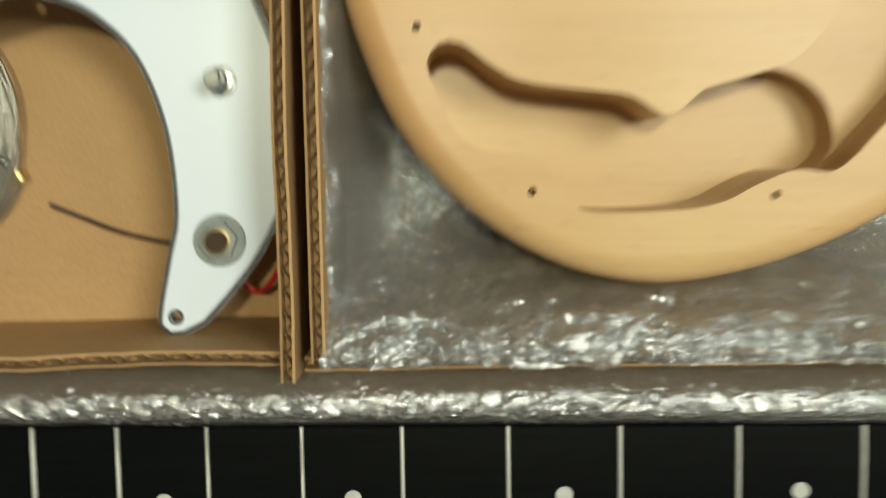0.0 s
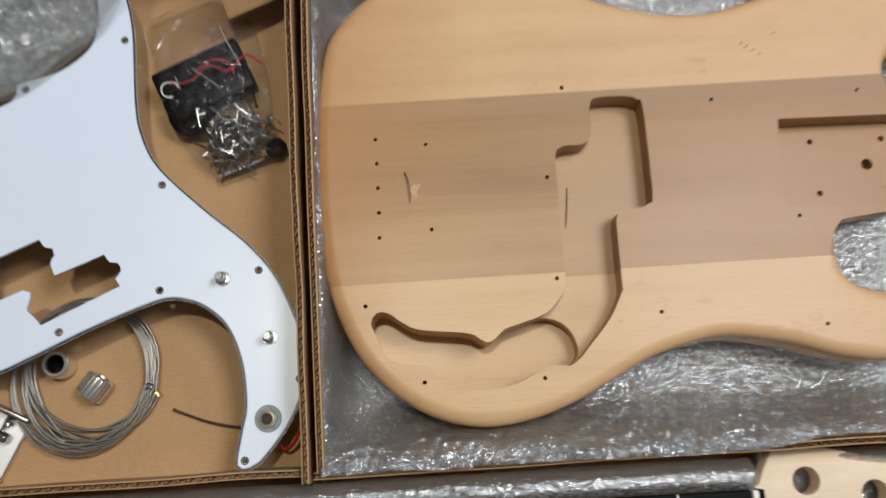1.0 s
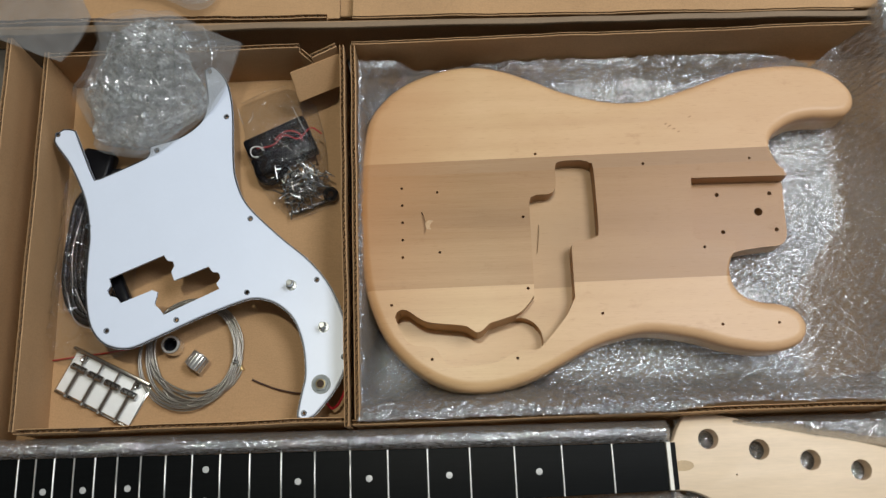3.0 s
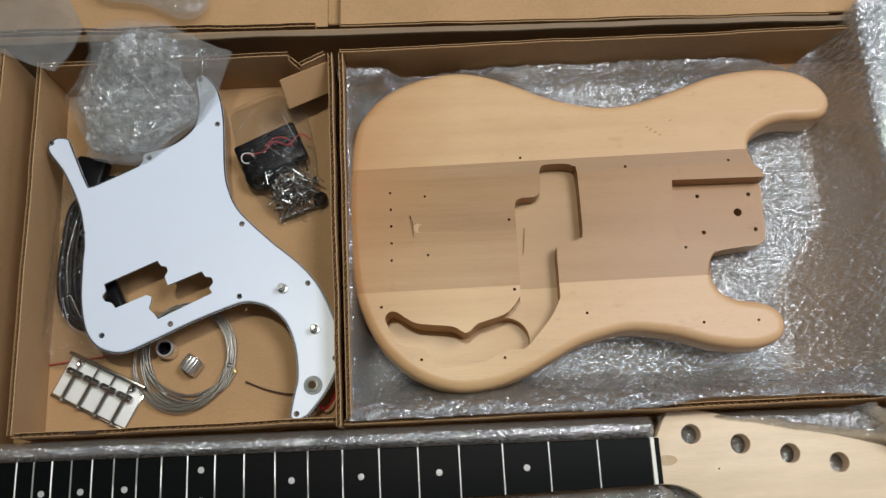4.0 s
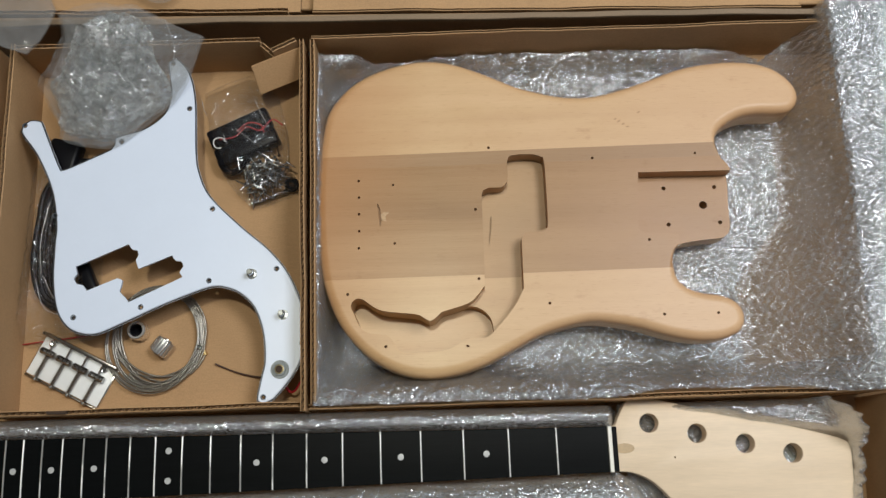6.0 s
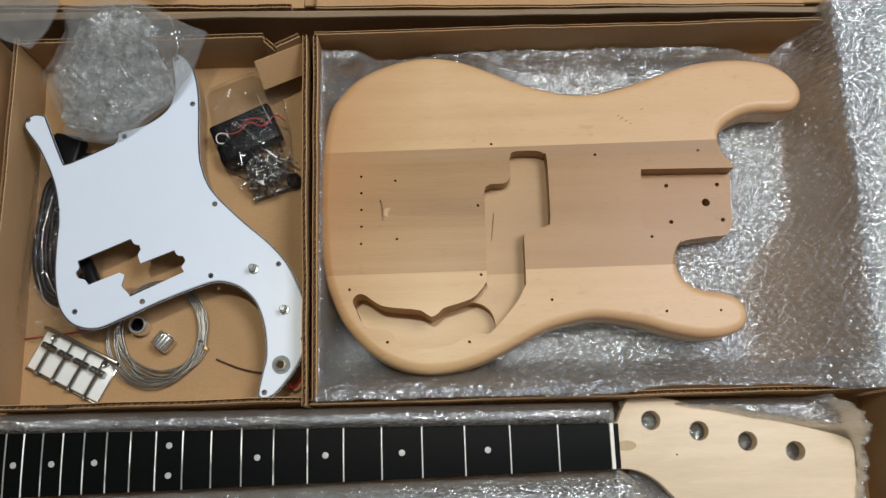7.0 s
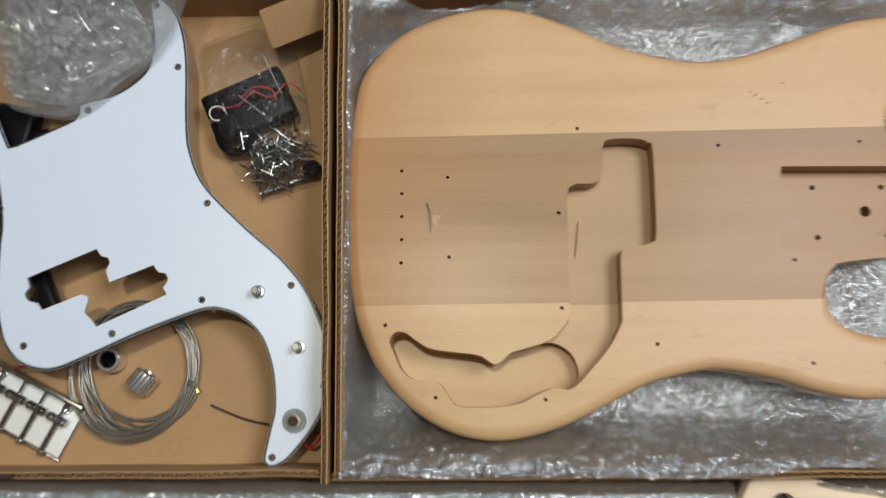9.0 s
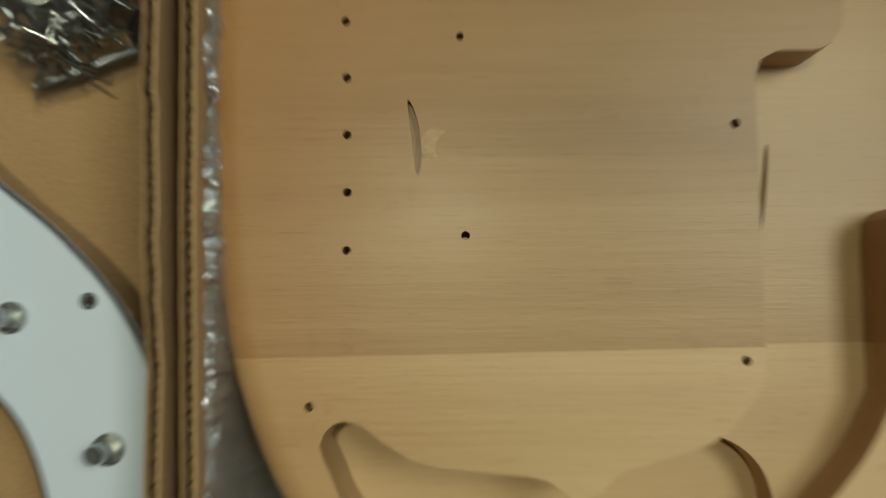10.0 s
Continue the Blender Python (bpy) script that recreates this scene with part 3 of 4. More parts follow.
layer("under_layer", wrap_sheet(-0.0415, 0.64, -0.188, 0.36, under_height, under_keep, 0.0019, 0.0007, 8), lining, "second layer folded under the first")


def roll_height(x, y, y0, y1, top, seed, low=0.004):
    t = (y - y0) / (y1 - y0)
    arch = math.sqrt(max(0.0, 1 - (2 * t - 1) ** 2))
    return low + (top - low) * arch + 0.0018 * noise.noise(Vector((x * 40, y * 40, seed))) + 0.8 * bubbles(x, y)


def neck_axis(x):
    return -0.2292 + (x - 0.2288) * 0.0115


def half_width(x):
    return 0.0210 + max(0.0, 0.2288 - x) * 0.0149


LAYERS = (("outer_layer", 0.0, 0.0), ("inner_layer", 0.005, 0.0041))
roll = thing("bubble_wrap", "bubble wrap roll beside the dark fingerboard", "bubble wrap", (-0.06, -0.20, 0.0), "bubble wrap sheets")
for nm, low, shift in LAYERS:
    layer(nm, wrap_sheet(-0.372, 0.246, -0.226, -0.188,
        lambda x, y: roll_height(x + shift, y, neck_axis(x) + half_width(x) - 0.007, -0.184, 0.058 - 0.05 * ease((x - 0.225) / 0.02) ** 2, 31) - low,
        lambda x, y: y > neck_axis(x) + half_width(x) - 0.001, 0.0015, 0.0005, 2), roll)


def south_line(x):
    edge = neck_axis(x) - half_width(x) + 0.001
    return edge if x < 0.235 else edge - 0.052 * ease((x - 0.235) / 0.07) * 1.1


roll = thing("bubble_wrap", "bubble wrap padding folded along the bass neck", "bubble wrap", (-0.06, -0.30, 0.0), "bubble wrap sheets")
for nm, low, shift in LAYERS:
    layer(nm, wrap_sheet(-0.372, 0.300, -0.350, -0.245,
        lambda x, y: roll_height(x + shift, y, south_line(x) - 0.09, south_line(x) + 0.006, 0.056, 33) - low,
        lambda x, y: y < south_line(x), 0.0015, 0.0006, 3), roll)


def head_line(x):
    return -0.1875 - 0.012 * ease((x - 0.25) / 0.12) - 0.17 * max(0.0, x - 0.34) - 0.9 * max(0.0, x - 0.466)


def head_edge(y):
    return 0.474 - (12.8 if y > -0.24 else 5.0) * (y + 0.24) ** 2 + 0.003 * noise.noise(Vector((y * 70, 2, 0)))


def head_height(x, y):
    z = 0.012 + 0.034 * ease((y - head_line(x) + 0.012) / 0.018) * (1 - 0.5 * ease((y + 0.194) / 0.008))
    z += (0.034 + 0.012 * noise.noise(Vector((x * 150, y * 150, 21)))) * math.exp(-((x - head_edge(y) + 0.008) / 0.0065) ** 2)
    return z + 0.002 * noise.noise(Vector((x * 50, y * 50, 7))) + bubbles(x, y)


roll = thing("bubble_wrap", "bubble wrap under and around the maple headstock", "bubble wrap", (0.36, -0.27, 0.0), "bubble wrap sheets")
for nm, low, shift in LAYERS:
    layer(nm, wrap_sheet(0.245, 0.484, -0.350, -0.186, lambda x, y: head_height(x, y + shift * 0.2) - low,
        lambda x, y: (x > 0.252 or y > -0.2) and x < head_edge(y), 0.0015, 0.0007, 4 + int(low * 1000)), roll)

# ---- bass body ----
BODY_TOP = 0.060
BODY = [(-0.038, 0.033), (-0.036, 0.060), (-0.030, 0.101), (-0.017, 0.123), (0.001, 0.139), (0.024, 0.150), (0.050, 0.157), (0.074, 0.1585),
        (0.099, 0.154), (0.128, 0.143), (0.156, 0.130), (0.184, 0.121), (0.212, 0.1155), (0.241, 0.116), (0.270, 0.123), (0.300, 0.133),
        (0.329, 0.143), (0.358, 0.148), (0.387, 0.149), (0.413, 0.145), (0.431, 0.135), (0.442, 0.121), (0.443, 0.109), (0.436, 0.100),
        (0.421, 0.098), (0.405, 0.0985), (0.388, 0.0965), (0.373, 0.090), (0.361, 0.081), (0.3555, 0.071), (0.3555, 0.060), (0.359, 0.047),
        (0.367, 0.036), (0.3665, 0.005), (0.364, -0.023), (0.345, -0.027), (0.318, -0.031), (0.307, -0.040), (0.303, -0.052), (0.305, -0.069),
        (0.314, -0.081), (0.330, -0.088)]
BODY2 = [(0.349, -0.091), (0.362, -0.098), (0.367, -0.109), (0.363, -0.120), (0.347, -0.127), (0.324, -0.128), (0.297, -0.123), (0.271, -0.115),
         (0.244, -0.1095), (0.222, -0.1075), (0.200, -0.111), (0.173, -0.119), (0.145, -0.133), (0.118, -0.146), (0.090, -0.1545), (0.063, -0.157),
         (0.036, -0.151), (0.010, -0.136), (-0.012, -0.113), (-0.026, -0.085), (-0.034, -0.054), (-0.038, -0.008)]
outline = offset_line(curve_points(BODY + BODY2, 0.004), 0.0028)


def heel(p):
    """The rounded edge grows sharp round the neck pocket."""
    return 1 - 0.9 * ease((p.x - 0.285) / 0.03) * ease((0.085 - p.y) / 0.035) * ease((p.y + 0.075) / 0.03)


shell = stacked(outline, ((-0.012, 0.0150), (-0.006, 0.0165), (-0.0022, 0.0200), (0, 0.0265), (0, 0.0525), (-0.0004, 0.0545), (-0.0014, 0.0565),
                          (-0.0029, 0.0581), (-0.0047, 0.0592), (-0.0066, 0.0598), (-0.0084, BODY_TOP), (-0.0098, BODY_TOP)), None, heel)
bass_body = link_mesh("blank", shell, M_WOOD_PALE)
CAVITY = [(0.148, 0.050, 0), (0.1495, 0.055), (0.156, 0.057), (0.174, 0.057), (0.182, 0.054), (0.185, 0.047), (0.1855, -0.012), (0.183, -0.019), (0.176, -0.022),
          (0.165, -0.0222), (0.160, -0.026), (0.159, -0.031), (0.159, -0.077, 0), (0.149, -0.095), (0.129, -0.118, 0), (0.121, -0.124), (0.109, -0.1235),
          (0.097, -0.128), (0.086, -0.1335), (0.071, -0.136), (0.042, -0.136), (0.034, -0.128), (0.027, -0.1195), (0.010, -0.117), (0.001, -0.111),
          (-0.005, -0.098), (-0.008, -0.090), (-0.004, -0.084), (0.003, -0.084), (0.013, -0.091), (0.024, -0.096), (0.053, -0.0995), (0.060, -0.102),
          (0.067, -0.1065), (0.073, -0.104), (0.079, -0.0985), (0.089, -0.0955), (0.106, -0.090), (0.114, -0.083), (0.120, -0.075), (0.1215, -0.066),
          (0.1215, 0.016), (0.123, 0.021), (0.128, 0.0235), (0.141, 0.024), (0.146, 0.028), (0.148, 0.034)]
DEEP = [(0.129, -0.116), (0.121, -0.124), (0.109, -0.1235), (0.097, -0.128), (0.086, -0.1335), (0.071, -0.136), (0.042, -0.136), (0.034, -0.128), (0.027, -0.1195),
        (0.010, -0.117), (0.001, -0.111), (-0.005, -0.098), (-0.008, -0.090), (-0.004, -0.084), (0.003, -0.084), (0.013, -0.091), (0.024, -0.096), (0.053, -0.0995),
        (0.060, -0.102), (0.067, -0.1065), (0.073, -0.104), (0.079, -0.0985), (0.089, -0.0955), (0.107, -0.0905), (0.119, -0.094), (0.127, -0.103)]
POCKET = [(0.2775, 0.0355, 0), (0.40, 0.0350, 0), (0.40, -0.060, 0), (0.312, -0.060, 0), (0.312, -0.0285, 0), (0.300, -0.0268, 0), (0.279, -0.0262, 0), (0.2735, -0.022, 0)]
carve(bass_body, [
    stacked(curve_points(POCKET, 0.004), ((0, 0.0420), (0, 0.0811))),
    stacked(curve_points(CAVITY, 0.003), ((0, 0.0405), (0, 0.0803))),
    stacked(curve_points(DEEP, 0.003), ((0, 0.0255), (0, 0.0500))),
])
# drilled holes: bridge, pickguard, pocket, and two slots
bits = []
for hx, hy, r, z in (
    (0, 0.034, 0.0013, 0.05), (0.0003, 0.017, 0.0013, 0.05), (0.0003, 0, 0.0013, 0.05), (0.0003, -0.017, 0.0013, 0.05), (0, -0.034, 0.0013, 0.05),
    (0.034, 0.029, 0.0012, 0.05), (0.035, -0.030, 0.0013, 0.05), (0.116, -0.067, 0.0014, 0.05), (0.0253, -0.130, 0.0014, 0.05), (0.1831, -0.0926, 0.0014, 0.05),
    (0.292, -0.106, 0.0014, 0.05), (0.3436, -0.106, 0.0013, 0.05), (0.130, 0.065, 0.0014, 0.05), (0.233, 0.0515, 0.0014, 0.05), (0.3355, 0.0537, 0.0013, 0.05),
    (0.2833, -0.033, 0.0014, 0.05), (0.115, 0.002, 0.0014, 0.05), (-0.011, -0.079, 0.0014, 0.05), (0.103, -0.1313, 0.0014, 0.05),
    (0.306, 0.0235, 0.0021, 0.03), (0.357, 0.0235, 0.0021, 0.03), (0.308, -0.0140, 0.0021, 0.03), (0.3595, -0.0130, 0.0021, 0.03), (0.3441, 0.0053, 0.0041, 0.02),
):
    bits.append(turned(((0, z), (r, z), (r, 0.09), (0, 0.09)), 14, pose(hx, hy, 0)))
slot = [Vector((0.0198 + 0.0013 * math.sin(a) - 0.0013 * math.cos(a) + 0.0010 * math.sin(a) ** 2, 0.0112 * math.cos(a) - 0.001)) for a in [2 * math.pi * k / 24 for k in range(24)]]
bits.append(stacked(slot[::-1], ((0, 0.0555), (0, 0.07))))
crack = [Vector((0.1295 + 0.0009 * math.sin(a) + 0.0016 * math.cos(a), 0.0145 * math.cos(a) - 0.015)) for a in [2 * math.pi * k / 24 for k in range(24)]]
bits.append(stacked(crack[::-1], ((0, 0.0375), (0, 0.05))))
carve(bass_body, [merged(bits)])
bass_body.data.transform(Matrix.Diagonal((0.991, 1, 1, 1)))
bass = thing("bass_guitar_blank", "unfinished bass body of glued pale and brown boards, routed cavities", "bass body", (0.18, 0, 0.015))
CUTS = ((Vector((0, 0.0596, 0)), Vector((-0.0148, 1, 0))), (Vector((0, -0.0646, 0)), Vector((-0.0122, 1, 0))), (Vector((0, 0.0466, 0)), Vector((-0.0110, 1, 0))))
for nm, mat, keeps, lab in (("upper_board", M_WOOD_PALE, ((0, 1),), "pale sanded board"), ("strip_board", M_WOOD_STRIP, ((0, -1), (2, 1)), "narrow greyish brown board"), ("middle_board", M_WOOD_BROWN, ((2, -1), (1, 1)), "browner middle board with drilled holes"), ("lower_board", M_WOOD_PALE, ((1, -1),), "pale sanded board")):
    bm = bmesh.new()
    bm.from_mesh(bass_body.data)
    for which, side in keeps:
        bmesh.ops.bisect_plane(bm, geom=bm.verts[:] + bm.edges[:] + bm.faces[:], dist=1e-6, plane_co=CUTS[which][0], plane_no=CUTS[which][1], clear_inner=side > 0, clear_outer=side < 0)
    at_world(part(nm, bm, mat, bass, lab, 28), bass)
bpy.data.objects.remove(bass_body)

# small dark scuffs on the pale board
SCUFF = plain("wood_scuff", (0.33, 0.19, 0.085), 0.7, 0, 0.3, 300)
for sx, sy, length, turn in ((0.2802, 0.0984, 0.0040, 25), (0.2597, 0.0893, 0.0050, 35), (0.2639, 0.0863, 0.0036, 15), (0.2565, 0.0918, 0.0030, 40), (0.2682, 0.0833, 0.0030, 10)):
    mark = stacked([Vector((length * 0.5 * math.cos(a) * (1 + 0.2 * math.sin(3 * a)), 0.0007 * math.sin(a))) for a in [2 * math.pi * k / 14 for k in range(14)]], ((0, BODY_TOP - 0.0004), (-0.0001, BODY_TOP + 0.00008)))
    mark.transform(pose(sx, sy, 0, 0, 0, turn))
    at_world(part("scuff", mark, SCUFF, bass, "small dark scuff"), bass)

# pale torn fibres beside the small slot
chip = curve_points([(0.0218, -0.001, 0), (0.0250, 0.0015), (0.0295, 0.0010, 0), (0.0262, -0.003), (0.0268, -0.0075, 0), (0.0225, -0.0065)], 0.0012)
at_world(part("torn_patch", stacked(chip, ((0, BODY_TOP - 0.0008), (0, BODY_TOP + 0.00005), (-0.0005, BODY_TOP + 0.0002))), plain("torn_fibre", (0.52, 0.35, 0.20), 0.75, 0, 0.3, 350, 0.0004, (1, 5, 1)), bass, "pale torn wood fibres", 40), bass)

# ---- bass neck ----
TILT = math.atan(0.0115)
NECK = pose(0.2288, -0.2292, 0, 0, 0, math.degrees(TILT))
bass_neck = thing("bass_neck", "maple bass neck with a black fingerboard lying in bubble wrap", "bass neck", (0.2288, -0.2292, 0.0))
SCALE = 0.838
FB = 0.052


def neck_part(name, bm, mat, label="", smooth=None, parent=None):
    bm.transform(NECK)
    return at_world(part(name, bm, mat, parent or bass_neck, label, smooth), bass_neck)


def tapered(x0, x1, rows):
    """A long strip whose half width grows away from the nut: rows of (share of half width, z)."""
    bm = bmesh.new()
    cols = []
    for i in range(25):
        x = x0 + (x1 - x0) * i / 24
        w = 0.0207 + max(0.0, -x) * 0.0148
        cols.append([bm.verts.new((x, s * w, z)) for s, z in rows])
    for a, b in zip(cols, cols[1:]):
        for k in range(len(rows)):
            bm.faces.new((a[k], b[k], b[(k + 1) % len(rows)], a[(k + 1) % len(rows)]))
    bm.faces.new(cols[0])
    bm.faces.new(cols[-1][::-1])
    bmesh.ops.recalc_face_normals(bm, faces=bm.faces[:])
    return bm


neck_part("fingerboard", tapered(0.0, -0.605, ((-1, FB - 0.006), (-1, FB - 0.0015), (-0.97, FB - 0.0007), (-0.5, FB - 0.0002), (0, FB), (0.5, FB - 0.0002), (0.97, FB - 0.0007), (1, FB - 0.0015), (1, FB - 0.006))), M_EBONY, "black fingerboard", 30)
neck_part("shaft", tapered(0.006, -0.60, ((-0.99, FB - 0.006), (0.99, FB - 0.006), (0.9, FB - 0.016), (0.55, FB - 0.024), (0, FB - 0.027), (-0.55, FB - 0.024), (-0.9, FB - 0.016))), M_MAPLE, "", 40)
for n in range(1, 21):
    x = -SCALE * (1 - 2 ** (-n / 12))
    w = 0.0205 - x * 0.0148
    neck_part("fret", tube([(x, -w + 2 * w * k / 8, FB + 0.0001 - 0.0007 * (2 * k / 8 - 1) ** 2) for k in range(9)], 0.00078, 6), M_FRET, "", 60)
for n in (3, 5, 7, 9, 12, 15, 17, 19):
    x = -SCALE * (1 - (2 ** (-n / 12) + 2 ** (-(n - 1) / 12)) / 2)
    for dy in ((0.0135, -0.0135) if n == 12 else (0,)):
        neck_part("inlay_dot", turned(((0.0029, FB - 0.001), (0.0029, FB + 0.0002), (0, FB + 0.0003)), 18, pose(x, dy, 0)), M_DOT, "pearl dot")
neck_part("nut", boxed(0.0005, 0.0042, -0.0207, 0.0207, FB - 0.008, FB + 0.0022, None, 0.0006), M_BONE, "ivory-coloured nut")
# black strip standing in for the shade behind the nut
neck_part("nut_shade", boxed(0.0040, 0.0098, -0.0205, 0.0205, FB - 0.019, FB - 0.0030, None, 0.0005), M_EBONY, "black strip for the shade behind the nut")
HEAD = [(0.0065, 0.0205, 0), (0.0115, 0.0225), (0.0150, 0.0300), (0.0210, 0.0405), (0.0270, 0.0465), (0.041, 0.0470), (0.073, 0.0398), (0.109, 0.0295), (0.162, 0.0190),
        (0.188, 0.0125), (0.215, 0.0050), (0.226, 0.0008), (0.2315, -0.0060), (0.231, -0.030), (0.227, -0.066), (0.214, -0.084), (0.185, -0.0905), (0.145, -0.088),
        (0.105, -0.079), (0.078, -0.066), (0.060, -0.0490), (0.052, -0.0400), (0.040, -0.0292), (0.024, -0.0222), (0.0065, -0.0207, 0)]
HZ = 0.034
head = link_mesh("headstock", stacked(curve_points(HEAD, 0.004), ((-0.0015, HZ - 0.0145), (0, HZ - 0.013), (0, HZ - 0.0016), (-0.0005, HZ - 0.0005), (-0.0016, HZ))), M_MAPLE)
holes = [turned(((0, 0.0), (0.0088, 0.0), (0.0088, HZ - 0.0012), (0.0096, HZ + 0.001), (0.0096, 0.06), (0, 0.06)), 28, pose(hx, hy, 0)) for hx, hy in ((0.0436, 0.0228), (0.0882, 0.0117), (0.1328, 0.0007), (0.1767, -0.0097))]
holes.append(turned(((0, HZ - 0.006), (0.0009, HZ - 0.006), (0.0009, 0.06), (0, 0.06)), 10, pose(0.0655, -0.0095, 0)))
carve(head, [merged(holes)])
head.data.transform(NECK)
head.data.polygons.foreach_set("use_smooth", [True] * len(head.data.polygons))
head.data.set_sharp_from_angle(angle=radians(30))
head.parent = bass_neck
head["label"] = "pale maple headstock with four tuner holes"
at_world(head, bass_neck)
neck_part("skunk_plug", turned(((0.0052, HZ - 0.002), (0.0052, HZ + 0.0002), (0, HZ + 0.00025)), 24, pose(0.0185, 0.0003, 0) @ Matrix.Diagonal((1.85, 0.9, 1, 1))), M_WALNUT, "brown truss rod plug")

# ---- pickguard ----
guard = thing("pickguard", "white three-ply pickguard with two control shafts and an output jack", "pickguard", (-0.17, -0.02, 0.045))


def guard_z(x):
    return 0.040 + (-0.08 - x) * 0.05


GUARD = [(-0.336, 0.1085), (-0.325, 0.107, 0), (-0.302, 0.055), (-0.296, 0.0565), (-0.253, 0.077), (-0.250, 0.082), (-0.250, 0.089, 0), (-0.245, 0.091), (-0.220, 0.099),
         (-0.201, 0.115), (-0.196, 0.133), (-0.1965, 0.150), (-0.1995, 0.172), (-0.193, 0.176), (-0.179, 0.161), (-0.171, 0.130), (-0.168, 0.075), (-0.164, 0.051), (-0.152, 0.026),
         (-0.121, -0.005), (-0.092, -0.030), (-0.072, -0.055), (-0.058, -0.087), (-0.053, -0.112), (-0.056, -0.131), (-0.066, -0.153), (-0.085, -0.176), (-0.092, -0.1795),
         (-0.100, -0.177), (-0.0965, -0.155), (-0.0935, -0.139), (-0.096, -0.111), (-0.105, -0.087), (-0.119, -0.073), (-0.133, -0.067), (-0.146, -0.066), (-0.163, -0.071),
         (-0.196, -0.084), (-0.233, -0.101), (-0.257, -0.1105), (-0.276, -0.108), (-0.288, -0.099), (-0.296, -0.084), (-0.301, -0.057)]
GUARD2 = [(-0.302, -0.023), (-0.302, 0.000), (-0.309, 0.035), (-0.326, 0.071), (-0.344, 0.097)]
WINDOW = [(-0.280, -0.044, 0), (-0.230, -0.022, 0), (-0.226, -0.0275), (-0.221, -0.0285), (-0.2195, -0.033), (-0.222, -0.038), (-0.219, -0.047, 0), (-0.187, -0.034, 0),
          (-0.183, -0.0395), (-0.178, -0.040), (-0.1755, -0.0455), (-0.179, -0.051), (-0.176, -0.056, 0), (-0.227, -0.080, 0), (-0.231, -0.0745), (-0.236, -0.0695), (-0.2345, -0.063),
          (-0.234, -0.058, 0), (-0.239, -0.056, 0), (-0.268, -0.068, 0), (-0.272, -0.0625), (-0.278, -0.061), (-0.281, -0.0555), (-0.278, -0.051, 0)]
SCREWS = ((-0.341, 0.103), (-0.243, 0.085), (-0.176, 0.120), (-0.304, 0.008), (-0.149, 0.013), (-0.084, -0.049), (-0.058, -0.123), (-0.0945, -0.174), (-0.150, -0.060), (-0.215, -0.085), (-0.279, -0.094), (-0.195, 0.170))
g_line, w_line = curve_points(GUARD + GUARD2, 0.004), curve_points(WINDOW, 0.003)


def ply(name, rings, mat, label):
    ob = link_mesh(name, stacked(g_line, rings), mat)
    tools = [stacked(w_line, ((0, -0.02), (0, 0.02)))]
    tools.append(merged([turned(((0, -0.02), (0.0017, -0.02), (0.0017, 0.02), (0, 0.02)), 14, pose(hx, hy, 0)) for hx, hy in SCREWS]))
    carve(ob, tools)
    co = np.empty(len(ob.data.vertices) * 3)
    ob.data.vertices.foreach_get("co", co)
    co = co.reshape(-1, 3)
    co[:, 2] += 0.040 + (-0.08 - co[:, 0]) * 0.05
    ob.data.vertices.foreach_set("co", co.ravel())
    ob.data.update()
    ob.parent = guard
    ob["label"] = label
    return at_world(ob, guard)


ply("sheet", ((-0.0006, -0.0006), (-0.0011, 0.0), (-0.0014, 0.0002)), M_WHITE, "white top sheet")
ply("middle_ply", ((0.0008, -0.0014), (0.0006, -0.0006)), M_PLY, "black middle ply")
ply("lower_ply", ((0.0009, -0.0024), (0.0009, -0.0014)), M_WHITE, "white lower ply")


def guard_part(name, bm, mat, label="", smooth=40, parent=None):
    return at_world(part(name, bm, mat, parent or guard, label, smooth), guard)


for hx, hy in SCREWS:
    z = guard_z(hx)
    guard_part("screw_hole", turned(((0.0028, z + 0.0001), (0.0027, z + 0.0004), (0.0018, z + 0.0003), (0.0015, z - 0.001), (0.0015, z - 0.003)), 16, pose(hx, hy, 0)), M_SINK, "dark countersunk screw hole")
for hx, hy in ((-0.108, -0.054), (-0.077, -0.095)):
    z = guard_z(hx)
    guard_part("pot", turned(((0, z - 0.022), (0.0115, z - 0.022), (0.012, z - 0.021), (0.012, z - 0.0035), (0, z - 0.0030)), 28, pose(hx, hy, 0)), M_STEEL, "round potentiometer can")
    guard_part("washer", turned(((0.0052, z + 0.0003), (0.0050, z + 0.0010), (0.0038, z + 0.0010)), 28, pose(hx, hy, 0)), M_STEEL, "chrome washer")
    guard_part("hex_nut", turned(((0.0048, z + 0.001), (0.0046, z + 0.0034), (0.0034, z + 0.0036)), 6, pose(hx, hy, 0, 0, 0, 20)), M_STEEL, "chrome hexagonal nut", 20)
    shaft = turned(((0.0034, z), (0.0034, z + 0.006), (0.0030, z + 0.0065), (0.0029, z + 0.0125), (0.0024, z + 0.0132), (0, z + 0.0132)), 20, pose(hx, hy, 0))
    guard_part("shaft", shaft, M_STEEL, "knurled control shaft", 30)
jx, jy = -0.079, -0.148
z = guard_z(jx)
guard_part("jack_washer", turned(((0.0090, z + 0.0002), (0.0088, z + 0.0012), (0.0045, z + 0.0012)), 32, pose(jx, jy, 0)), M_DULL, "chrome jack washer")
guard_part("jack_nut", turned(((0.0068, z + 0.0010), (0.0066, z + 0.0032), (0.0047, z + 0.0036), (0.0045, z - 0.002)), 6, pose(jx, jy, 0, 0, 0, 10)), M_DULL, "chrome jack nut", 20)
